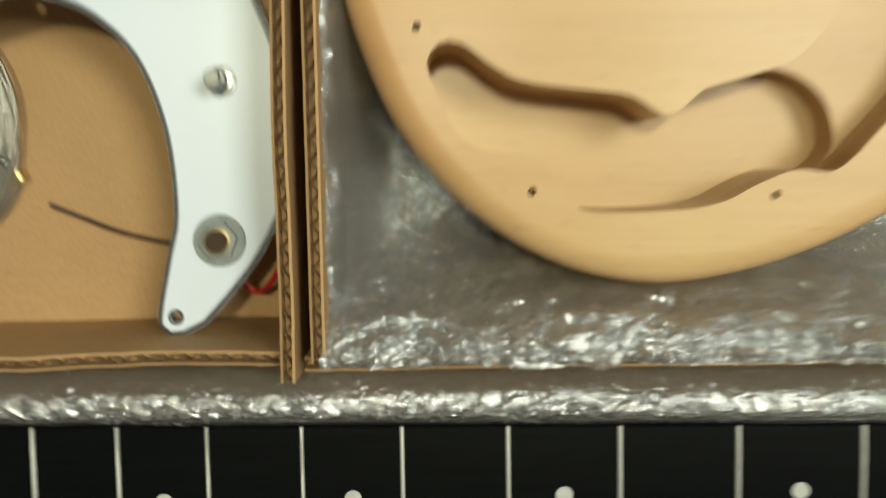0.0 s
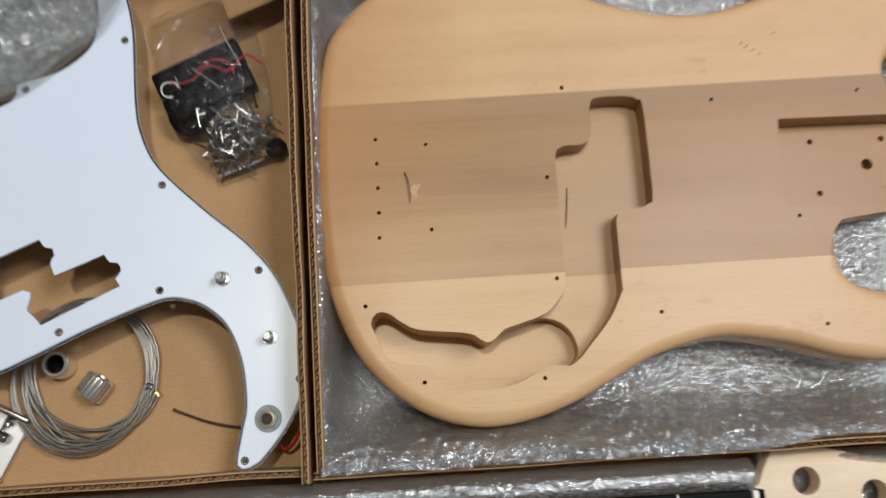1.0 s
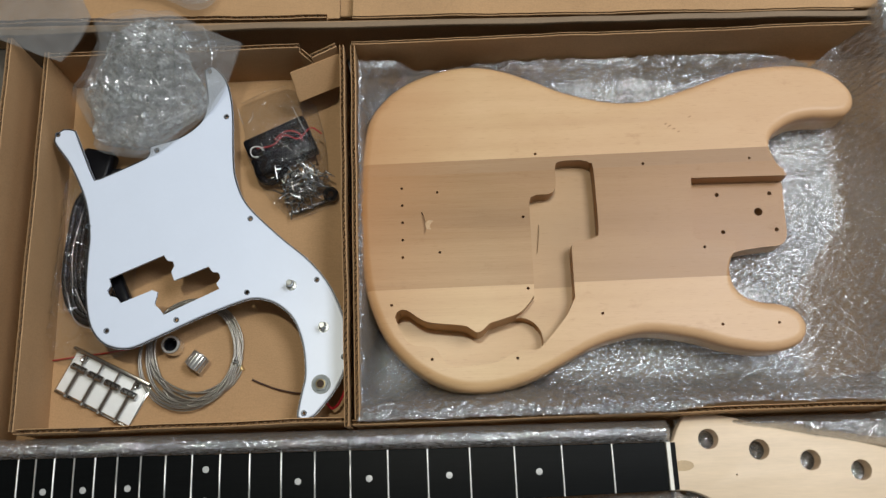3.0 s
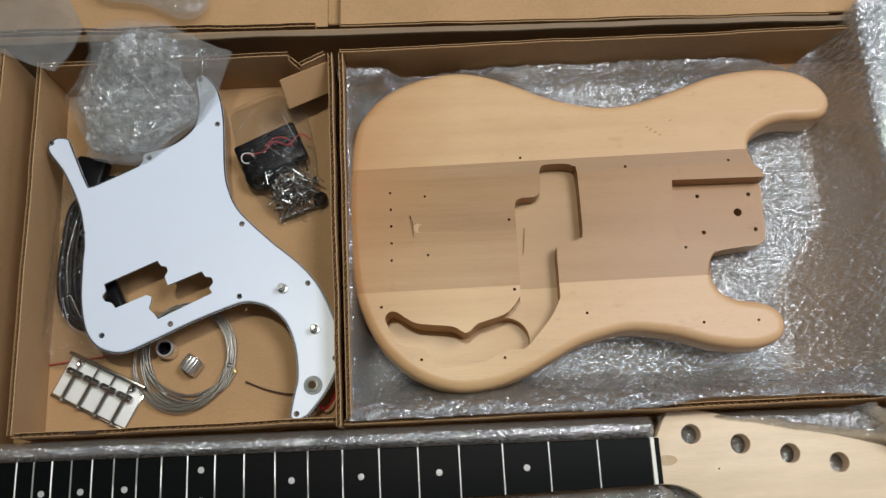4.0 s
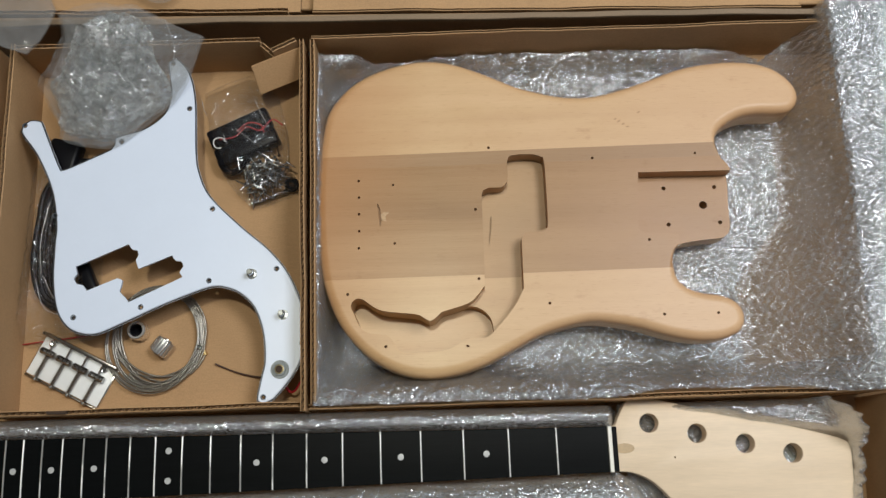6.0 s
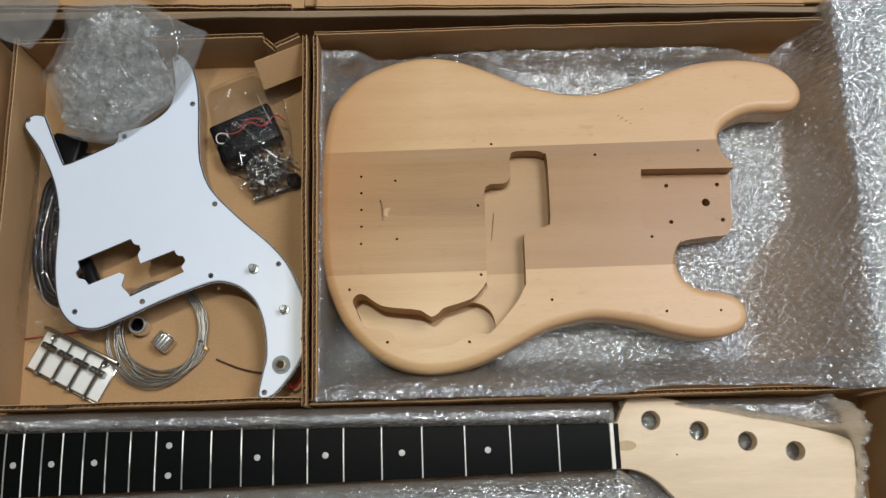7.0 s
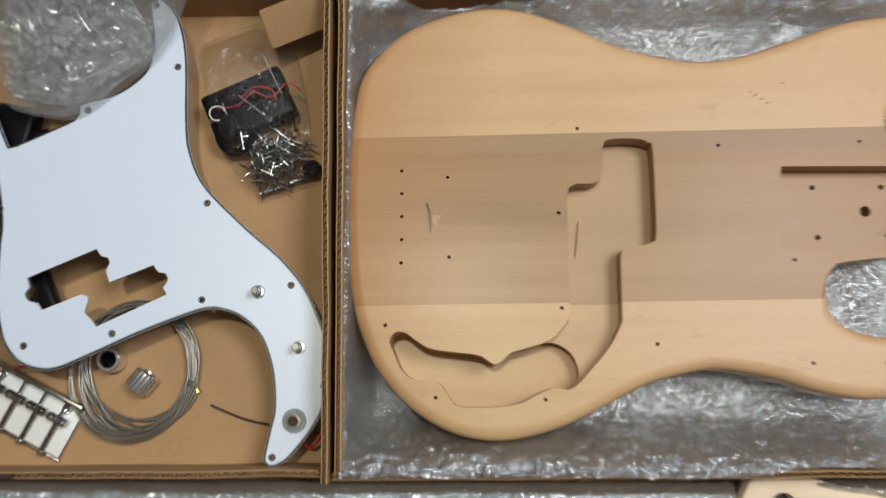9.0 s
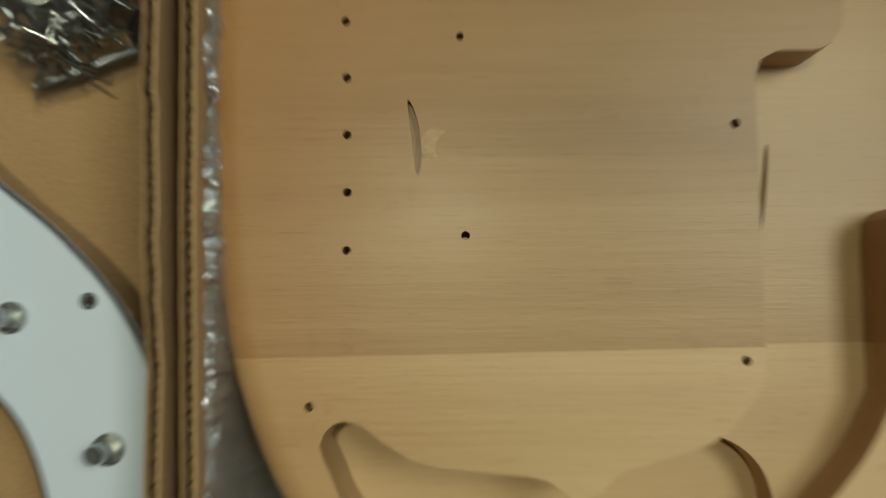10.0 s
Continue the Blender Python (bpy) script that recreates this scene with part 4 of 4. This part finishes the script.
guard_part("jack_sleeve", turned(((0.0046, z + 0.0038), (0.0036, z + 0.0040), (0.0033, z - 0.010), (0, z - 0.010)), 24, pose(jx, jy, 0)), plain("tarnished_brass", (0.26, 0.21, 0.11), 0.45, 0.8, 0.2, 200), "brass jack sleeve")
# dark disc laid across the mouth as its inner shade
guard_part("jack_hole_shade", turned(((0.0035, z + 0.0034), (0.0034, z + 0.0037), (0, z + 0.0036)), 20, pose(jx, jy, 0)), M_HOLE_SHADE, "dark disc for the shade inside the jack")
guard_part("jack_body", turned(((0, z - 0.020), (0.009, z - 0.020), (0.009, z - 0.004), (0, z - 0.004)), 24, pose(jx, jy, 0)), M_BLACK, "black jack body")
guard_part("wire", tube(smooth3(((-0.151, -0.137, 0.006), (-0.140, -0.142, 0.004), (-0.125, -0.1475, 0.005), (-0.104, -0.152, 0.008), (-0.090, -0.152, 0.018))), 0.0009, 8), M_BROWNWIRE, "thin dark brown wire")
guard_part("wire", tube(smooth3(((-0.083, -0.150, 0.022), (-0.072, -0.168, 0.020), (-0.062, -0.160, 0.024), (-0.056, -0.140, 0.026), (-0.064, -0.120, 0.024))), 0.0012, 8), M_RED, "red wire")

guard.location, guard.scale = (-0.1685, -0.0186, 0.0445), (0.991, 1, 1)

# ---- bridge ----
BR = pose(-0.2925, -0.1385, 0.0025, 0, 0, -27) @ Matrix.Diagonal((0.98, 0.86, 1, 1))
bridge = thing("bass_bridge", "chrome bass bridge with four saddles, white protective film on its plate", "bridge", (-0.2925, -0.1385, 0.002))


def bridge_part(name, bm, mat, label="", smooth=35):
    bm.transform(BR)
    return at_world(part(name, bm, mat, bridge, label, smooth), bridge)


bridge_part("plate", boxed(-0.043, 0.043, -0.026, 0.026, 0, 0.0025, None, 0.0005), M_CHROME)
bridge_part("film", boxed(-0.0415, 0.0415, -0.0245, 0.0215, 0.0027, 0.0031, None, 0.0001), plain("white_protective_film", (0.82, 0.83, 0.82), 0.35, 0, 0.04, 120, 0.0001), "white protective film")
bridge_part("flange", boxed(-0.043, 0.043, 0.0225, 0.0262, 0, 0.0125, None, 0.0006), M_DARKMETAL, "upturned rear flange")
for sx in (-0.0285, -0.0095, 0.0095, 0.0285):
    bridge_part("saddle", turned(((0, -0.0080), (0.0032, -0.0080), (0.0040, -0.0072), (0.0040, -0.0008), (0.0030, 0), (0.0040, 0.0008), (0.0040, 0.0072), (0.0032, 0.0080), (0, 0.0080)), 20, pose(sx, 0.006, 0.0095, 0, 90, 0)), M_STEEL if sx > 0.02 else M_SADDLE, "barrel saddle")
    for hx in (-0.005, 0.005):
        bridge_part("height_screw", turned(((0, 0.004), (0.0012, 0.004), (0.0012, 0.0165), (0.0008, 0.017), (0, 0.017)), 10, pose(sx + hx, 0.0065, 0)), M_SADDLE)
    bridge_part("intonation_screw", tube([(sx, 0.024, 0.0085), (sx, -0.026, 0.0060)], 0.0012, 8), M_SADDLE)
    spring = [(sx + 0.0021 * math.cos(a), -0.024 + 0.027 * a / (2 * math.pi * 13), 0.0068 + 0.0021 * math.sin(a)) for a in [2 * math.pi * 13 * k / 156 for k in range(157)]]
    bridge_part("spring", tube(spring, 0.00042, 5), M_SADDLE)
    bridge_part("screw_head", turned(((0, 0), (0.0030, 0), (0.0030, 0.0022), (0.0022, 0.003), (0, 0.003)), 16, pose(sx, -0.0255, 0.006, 90, 0, 0)), M_STEEL)
for hx in (-0.030, 0.030):
    bridge_part("lug", turned(((0, 0.003), (0.0042, 0.003), (0.0040, 0.0062), (0.0028, 0.0066), (0, 0.0050)), 20, pose(hx, 0.017, 0)), M_CHROME)
bridge_part("front_lip", boxed(-0.043, 0.043, -0.0285, -0.026, -0.001, 0.0022, None, 0.0006), M_DARKMETAL)

# ---- coiled strings ----
coil = thing("string_coil", "coiled set of wound steel bass strings with ball ends", "strings", (-0.207, -0.112, 0.004))
random.seed(5)
for s in range(4):
    rr, pts = 0.0012 - 0.00016 * s, []
    cx, cy = -0.2075 + random.uniform(-0.002, 0.002), -0.1085 + random.uniform(-0.003, 0.003)
    turns = 3.3 + 0.35 * s
    n = int(turns * 40)
    for k in range(n + 1):
        a = -0.35 - 2 * math.pi * turns * k / n
        w = 0.0016 * math.sin(k * 0.11 + s * 2) + 0.0010 * math.sin(k * 0.047 + s)
        lower = 0.5 - 0.5 * math.sin(a)
        r = 0.0455 + (s - 1.5) * 0.0012 + w + lower * 0.0055 * math.sin(k * 0.31 / (1 + s * 0.3) + s * 1.7)
        pts.append((cx + r * math.cos(a) * 0.985, cy + r * math.sin(a) * 1.04, 0.0040 + 0.0018 * (k / n * 2 + s * 0.6) + 0.0005 * math.sin(k * 0.3)))
    string = at_world(part("string", tube(pts, rr, 7), M_STRING, coil, "", 60), coil)
    e = pts[0]
    at_world(part("ball_end", turned(((0.001, -0.002), (0.0026, -0.0022), (0.0026, 0.0022), (0.001, 0.002)), 14, Matrix.Translation((e[0] + 0.002 * s - 0.003, e[1] - 0.004 + 0.003 * s, e[2] + 0.001)) @ pose(0, 0, 0, 90, 20 * s, 30 * s)), M_BRASS if s == 1 else M_STEEL, coil, "small metal ball end", 40), coil)

# ---- two control knobs ----
def knurled(m, bm=None):
    """A barrel knob: knurled side, hollow below."""
    bm = bmesh.new()
    prof = ((0.0, 0.0165), (0.0082, 0.0165), (0.0092, 0.0158), (0.0094, 0.0145), (0.0094, 0.0025), (0.0092, 0.0008), (0.0084, 0.0), (0.0066, 0.0), (0.0060, 0.0012), (0.0058, 0.0130), (0.0, 0.0130))
    seg, rings = 48, []
    for i, (r, zz) in enumerate(prof):
        if r == 0:
            rings.append([bm.verts.new((0, 0, zz))])
            continue
        teeth = 0.00028 if i in (3, 4) else 0.0
        rings.append([bm.verts.new(((r + teeth * (-1) ** k) * math.cos(2 * math.pi * k / seg), (r + teeth * (-1) ** k) * math.sin(2 * math.pi * k / seg), zz)) for k in range(seg)])
    for a, b in zip(rings, rings[1:]):
        for k in range(seg):
            j = (k + 1) % seg
            bm.faces.new([v for v in ((a[0], b[j], b[k]) if len(a) == 1 else (a[j], a[k], b[0]) if len(b) == 1 else (a[k], b[k], b[j], a[j]))])
    bmesh.ops.recalc_face_normals(bm, faces=bm.faces[:])
    bm.transform(m)
    return bm


for m, lab, core in ((pose(-0.2265, -0.1015, 0.0185, 180, 0, 0), "chrome barrel knob standing upside down, dark inside", True), (pose(-0.1965, -0.1115, 0.0112, 90, 0, -38), "knurled chrome barrel knob lying on its side", False)):
    knob = thing("control_knob", lab, "knob", m.translation, "control knobs")
    at_world(part("barrel", knurled(m), M_KNOB, knob, "", 30), knob)
    at_world(part("core", turned(((0.0063, 0.0012), (0.0057, 0.0016), (0.0056, 0.0122), (0.0, 0.0124)), 24, m), M_BLACK, knob, "black socket"), knob)

# ---- large frosted bag of tuners ----
BAG1 = [(-0.284, 0.206), (-0.268, 0.222), (-0.246, 0.226), (-0.224, 0.220), (-0.209, 0.203), (-0.206, 0.178), (-0.192, 0.146), (-0.196, 0.126), (-0.222, 0.106), (-0.250, 0.088), (-0.276, 0.091), (-0.299, 0.098),
        (-0.300, 0.116), (-0.310, 0.138), (-0.306, 0.156), (-0.288, 0.180)]
OUTER = [(-0.303, 0.226, 0), (-0.296, 0.200), (-0.305, 0.172), (-0.323, 0.143, 0), (-0.309, 0.116), (-0.298, 0.100, 0), (-0.299, 0.088), (-0.280, 0.081, 0), (-0.246, 0.079), (-0.214, 0.102), (-0.187, 0.126, 0), (-0.172, 0.152),
         (-0.154, 0.197, 0), (-0.190, 0.214), (-0.224, 0.232, 0), (-0.262, 0.234)]
tuner_bag = thing("parts_bag", "large crumpled frosted plastic bag of metal tuners in the tray", "plastic bag", (-0.25, 0.16, 0.03), "plastic bags")


def leaning(bm):
    """The bag leans up over the tray's rear wall."""
    for v in bm.verts:
        lean = ease((v.co.y - 0.125) / 0.075)
        v.co.z, v.co.y = v.co.z + 0.022 * lean, v.co.y - 0.011 * lean
    return bm


at_world(part("film", leaning(crumpled_bag(BAG1, 0.046, 0.022, 3.0, 36.0, 0.014, 80, 3.2, 0.0, 0.0022, 0.0005, True)), M_BAG, tuner_bag, "frosted wrinkled film"), tuner_bag)
at_world(part("outer_film", leaning(crumpled_bag(OUTER, 0.050, 0.028, 5.0, 19.0, 0.011, 40, 5.0, 0.0, 0.004, 0.0003, True)), M_VEIL, tuner_bag, "loose clear outer bag with sharp folds"), tuner_bag)
# highlights on the bag's folds, modelled as pale threads
for line in (((-0.262, 0.190), (-0.240, 0.196), (-0.215, 0.193)), ((-0.290, 0.152), (-0.262, 0.142), (-0.236, 0.140), (-0.214, 0.146)), ((-0.300, 0.110), (-0.268, 0.104), (-0.240, 0.100), (-0.214, 0.110)),
             ((-0.236, 0.150), (-0.228, 0.136)), ((-0.190, 0.210), (-0.180, 0.180), (-0.184, 0.150)), ((-0.296, 0.098), (-0.262, 0.092), (-0.238, 0.088))):
    pts = smooth3([(x, y - 0.011 * ease((y - 0.125) / 0.075), 0.080 + 0.022 * ease((y - 0.125) / 0.075) - 0.016 * ease((math.hypot(x + 0.245, y - 0.155) - 0.035) / 0.05)) for x, y in line], 6)
    at_world(part("fold_glint", tube(pts, 0.0005, 5), M_FOLD_GLINT, tuner_bag, "pale thread for the glint along a film crease", 60), tuner_bag)
random.seed(11)
for k in range(9):
    m = pose(-0.258 + 0.052 * math.cos(k * 2.4) * (0.3 + 0.05 * k) * 0.8, 0.155 + 0.050 * math.sin(k * 2.4) * (0.3 + 0.05 * k), 0.060 + 0.002 * (k % 3), random.uniform(-30, 30), random.uniform(-30, 30), random.uniform(0, 360))
    bm = merged([boxed(-0.017, 0.017, -0.011, 0.011, -0.001, 0.001, None, 0.0006), turned(((0, 0), (0.006, 0), (0.006, 0.012), (0.004, 0.014), (0, 0.014)), 16), boxed(-0.012, 0.012, 0.014, 0.018, 0.000, 0.014, None, 0.002)])
    bm.transform(m)
    at_world(part("tuner", bm, M_DULL, tuner_bag, "chrome tuning machine", 30), tuner_bag)

# ---- zip bag with pickup and screws ----
BAG2 = [(-0.170, 0.150), (-0.146, 0.162), (-0.121, 0.170), (-0.100, 0.156), (-0.090, 0.146), (-0.080, 0.104), (-0.077, 0.070), (-0.066, 0.042), (-0.085, 0.033), (-0.112, 0.024), (-0.124, 0.033), (-0.138, 0.047), (-0.152, 0.070), (-0.162, 0.096), (-0.166, 0.124)]
zip_bag = thing("zip_bag", "clear zip bag with a black pickup and loose screws", "plastic bag", (-0.118, 0.09, 0.0), "plastic bags")
at_world(part("film", crumpled_bag(BAG2, 0.004, 0.034, 9.0, 30.0, 0.008, 26, 4.0, 0.0, 0.005, 0.0006), M_ZIP, zip_bag, "clear wrinkled film"), zip_bag)
at_world(part("seal", tube([(-0.169, 0.151, 0.010), (-0.145, 0.161, 0.014), (-0.120, 0.170, 0.012)], 0.0012, 6), M_ZIP, zip_bag, "zip seal strip"), zip_bag)
at_world(part("seam", tube(smooth3(((-0.089, 0.140, 0.014), (-0.080, 0.104, 0.018), (-0.077, 0.070, 0.012))), 0.0005, 5), M_ZIP, zip_bag, "welded clear side seam"), zip_bag)
# glints on the zip bag, modelled as pale threads
for line in (((-0.168, 0.139), (-0.165, 0.128), (-0.160, 0.119)), ((-0.109, 0.131), (-0.102, 0.116), (-0.094, 0.100)),
             ((-0.152, 0.132), (-0.150, 0.124), (-0.154, 0.118)), ((-0.118, 0.152), (-0.114, 0.146)), ((-0.128, 0.100), (-0.118, 0.092), (-0.108, 0.084)), ((-0.140, 0.094), (-0.136, 0.084))):
    pts = smooth3([(x, y, 0.0405 - 0.016 * ease((math.hypot(x + 0.118, y - 0.100) - 0.030) / 0.03)) for x, y in line], 6)
    at_world(part("fold_glint", tube(pts, 0.0005, 5), M_FOLD_GLINT, zip_bag, "pale thread for the glint along a film crease", 60), zip_bag)
for (px, py), (sx, sy) in (((-0.1275, 0.1085), (0.0335, 0.0098)), ((-0.1190, 0.0880), (0.0335, 0.0098))):
    at_world(part("pickup_cover", boxed(-sx, sx, -sy, sy, 0.006, 0.024, pose(px, py, 0.004, 4, -3, 23), 0.003, 3), M_BLACK, zip_bag, "black plastic pickup cover", 40), zip_bag)
ring = [(-0.150 + 0.006 * math.cos(a), 0.088 + 0.006 * math.sin(a), 0.032 + 0.001 * math.sin(3 * a)) for a in [0.2 + 4.9 * k / 20 for k in range(21)]]
at_world(part("white_wire", tube([(p[0] + 0.004, p[1], p[2]) for p in ring], 0.0006, 7), plain("white_insulation", (0.75, 0.74, 0.72), 0.4), zip_bag, "white wire loop", 60), zip_bag)
at_world(part("red_wire", tube(smooth3(((-0.146, 0.092, 0.031), (-0.130, 0.094, 0.033), (-0.118, 0.104, 0.034), (-0.104, 0.100, 0.034), (-0.092, 0.112, 0.032), (-0.082, 0.108, 0.026))), 0.0007, 7), M_RED, zip_bag, "red wire", 60), zip_bag)
at_world(part("red_wire", tube(smooth3(((-0.128, 0.100, 0.033), (-0.116, 0.108, 0.035), (-0.104, 0.106, 0.034), (-0.100, 0.098, 0.033))), 0.0007, 7), M_RED, zip_bag, "red wire", 60), zip_bag)
at_world(part("black_wire", tube(smooth3(((-0.144, 0.082, 0.028), (-0.146, 0.070, 0.022), (-0.139, 0.062, 0.014), (-0.128, 0.064, 0.016), (-0.116, 0.074, 0.026))), 0.0036, 9), M_BLACK, zip_bag, "black sleeved wires", 60), zip_bag)
random.seed(21)


def wood_screw(length):
    return turned(((0, 0), (0.0019, 0.0004), (0.0018, 0.0011), (0.0008, 0.0018), (0.00075, length * 0.8), (0.0002, length), (0, length)), 9)


for k in range(190):
    m = pose(random.gauss(-0.103, 0.011), random.gauss(0.056, 0.010), random.uniform(0.010, 0.026), random.uniform(60, 120), random.uniform(-30, 30), random.uniform(0, 360))
    bm = wood_screw(random.choice((0.009, 0.011, 0.015)))
    bm.transform(m)
    at_world(part("screw", bm, M_SCREW, zip_bag, "", 30), zip_bag)
for k in range(4):
    a0 = Vector((-0.116 + 0.011 * k, 0.029 + 0.004 * k, 0.008))
    d = Vector((0.011, 0.0035, 0))
    sp = [a0 + d * (t / 60) * 1.3 + Vector((0, 0.0022 * math.cos(t * 0.9), 0.0022 * math.sin(t * 0.9))) for t in range(61)]
    at_world(part("spring", tube(sp, 0.0005, 5), M_STEEL, zip_bag, "small coil spring", 60), zip_bag)
at_world(part("grommet", turned(((0.003, 0), (0.0072, 0.001), (0.0078, 0.005), (0.006, 0.008), (0.0028, 0.008)), 22, pose(-0.075, 0.049, 0.008, 20, 10, 0)), M_BLACK, zip_bag, "black rubber grommet", 40), zip_bag)

# ---- bag with black cable under the pickguard ----
BAG3 = [(-0.347, 0.070), (-0.330, 0.086), (-0.290, 0.085), (-0.258, 0.080), (-0.262, 0.030), (-0.270, -0.040), (-0.262, -0.085), (-0.275, -0.108), (-0.310, -0.112), (-0.346, -0.110), (-0.350, -0.040)]
cable_bag = thing("cable_bag", "clear zip bag with coiled black cable under the pickguard", "plastic bag", (-0.31, -0.01, 0.0), "plastic bags")
at_world(part("film", crumpled_bag(BAG3, 0.003, 0.026, 15.0, 40.0, 0.009, 28, 4.0, 0.0, 0.006, 0.0016), M_ZIP, cable_bag, "clear wrinkled film"), cable_bag)
at_world(part("red_edge", tube(smooth3(((-0.347, -0.1115, 0.0045), (-0.320, -0.1085, 0.0050), (-0.292, -0.1055, 0.0050), (-0.262, -0.101, 0.0045))), 0.0007, 5), M_RED, cable_bag, "thin red seal line"), cable_bag)
for k in range(10):
    o = 0.0042 * (k % 5)
    pts = smooth3(((-0.268 + 0.004 * k, 0.076, 0.016), (-0.300 + 0.002 * k, 0.074 - o * 0.5, 0.020), (-0.325 + o, 0.050, 0.014 + 0.002 * (k % 3)), (-0.333 + o, 0.010, 0.010 + 0.003 * (k % 3)), (-0.335 + o * 1.2, -0.030, 0.010 + 0.003 * (k % 3)),
                   (-0.330 + o * 1.1, -0.058, 0.010 + 0.002 * (k % 2)), (-0.316 + o * 0.8, -0.074 + o * 0.8, 0.010), (-0.300 + o * 0.5, -0.074 + o, 0.010), (-0.284, -0.058 + o, 0.010)), 8)
    at_world(part("cable", tube(pts, 0.0034, 8), M_CABLE, cable_bag, "", 60), cable_bag)
# white highlights over the black cable, laid in as pale threads
for line in (((-0.330, 0.030), (-0.336, -0.010), (-0.333, -0.045)), ((-0.322, 0.020), (-0.318, -0.020)), ((-0.338, -0.050), (-0.328, -0.078), (-0.308, -0.088)), ((-0.330, -0.048), (-0.318, -0.070), (-0.302, -0.080))):
    at_world(part("fold_glint", tube(smooth3([(x + 0.013, y, 0.0300) for x, y in line], 8), 0.0005, 5), M_FOLD_GLINT, cable_bag, "pale thread for the glint along a film crease", 60), cable_bag)
at_world(part("pad", boxed(-0.016, 0.016, -0.018, 0.018, 0.012, 0.030, pose(-0.309, 0.080, 0, 0, 0, -12), 0.004, 3), M_BLACK, cable_bag, "black foam pad", 40), cable_bag)
at_world(part("plug", boxed(-0.006, 0.006, -0.020, 0.020, 0.016, 0.030, pose(-0.2745, -0.050, 0, 0, 0, 25), 0.003, 3), M_BLACK, cable_bag, "black plug", 40), cable_bag)

# ---- empty bag over the corner of the boxes ----
BAG4 = [(-0.42, 0.275), (-0.325, 0.262, 0), (-0.301, 0.214, 0), (-0.312, 0.186), (-0.327, 0.167, 0), (-0.352, 0.176, 0), (-0.42, 0.214)]
tagged(link_mesh("empty_bag", crumpled_bag(BAG4, 0.083, 0.002, 27.0, 22.0, 0.004, 30, 3.0, 0.0, 0.005, 0.0001), M_VEIL), "empty clear plastic bag lying over the box corner", "plastic bag", "plastic bags")
BAG5 = [(-0.30, 0.32), (-0.20, 0.32), (-0.182, 0.262), (-0.184, 0.238), (-0.205, 0.228), (-0.245, 0.246), (-0.30, 0.262)]
tagged(link_mesh("empty_bag", crumpled_bag(BAG5, 0.068, 0.008, 31.0, 26.0, 0.010, 26, 2.0, 0.0, 0.005, 0.0004, True), M_VEIL), "clear plastic bag lying on the neighbouring box", "plastic bag", "plastic bags")

# ---- ceiling lamp ----
for lx, ly, hx, hy in ((1.12, 0.34, 0.34, 0.34), (0.0, 0.21, 0.21, 0.15)):
    lamp = thing("ceiling_lamp", "rectangular white ceiling lamp", "lamp", (lx, ly, 2.40), "ceiling lamps")
    at_world(part("housing", boxed(lx - hx, lx + hx, ly - hy, ly + hy, 2.372, 2.419, None, 0.006), M_WALL, lamp, "white metal housing"), lamp)
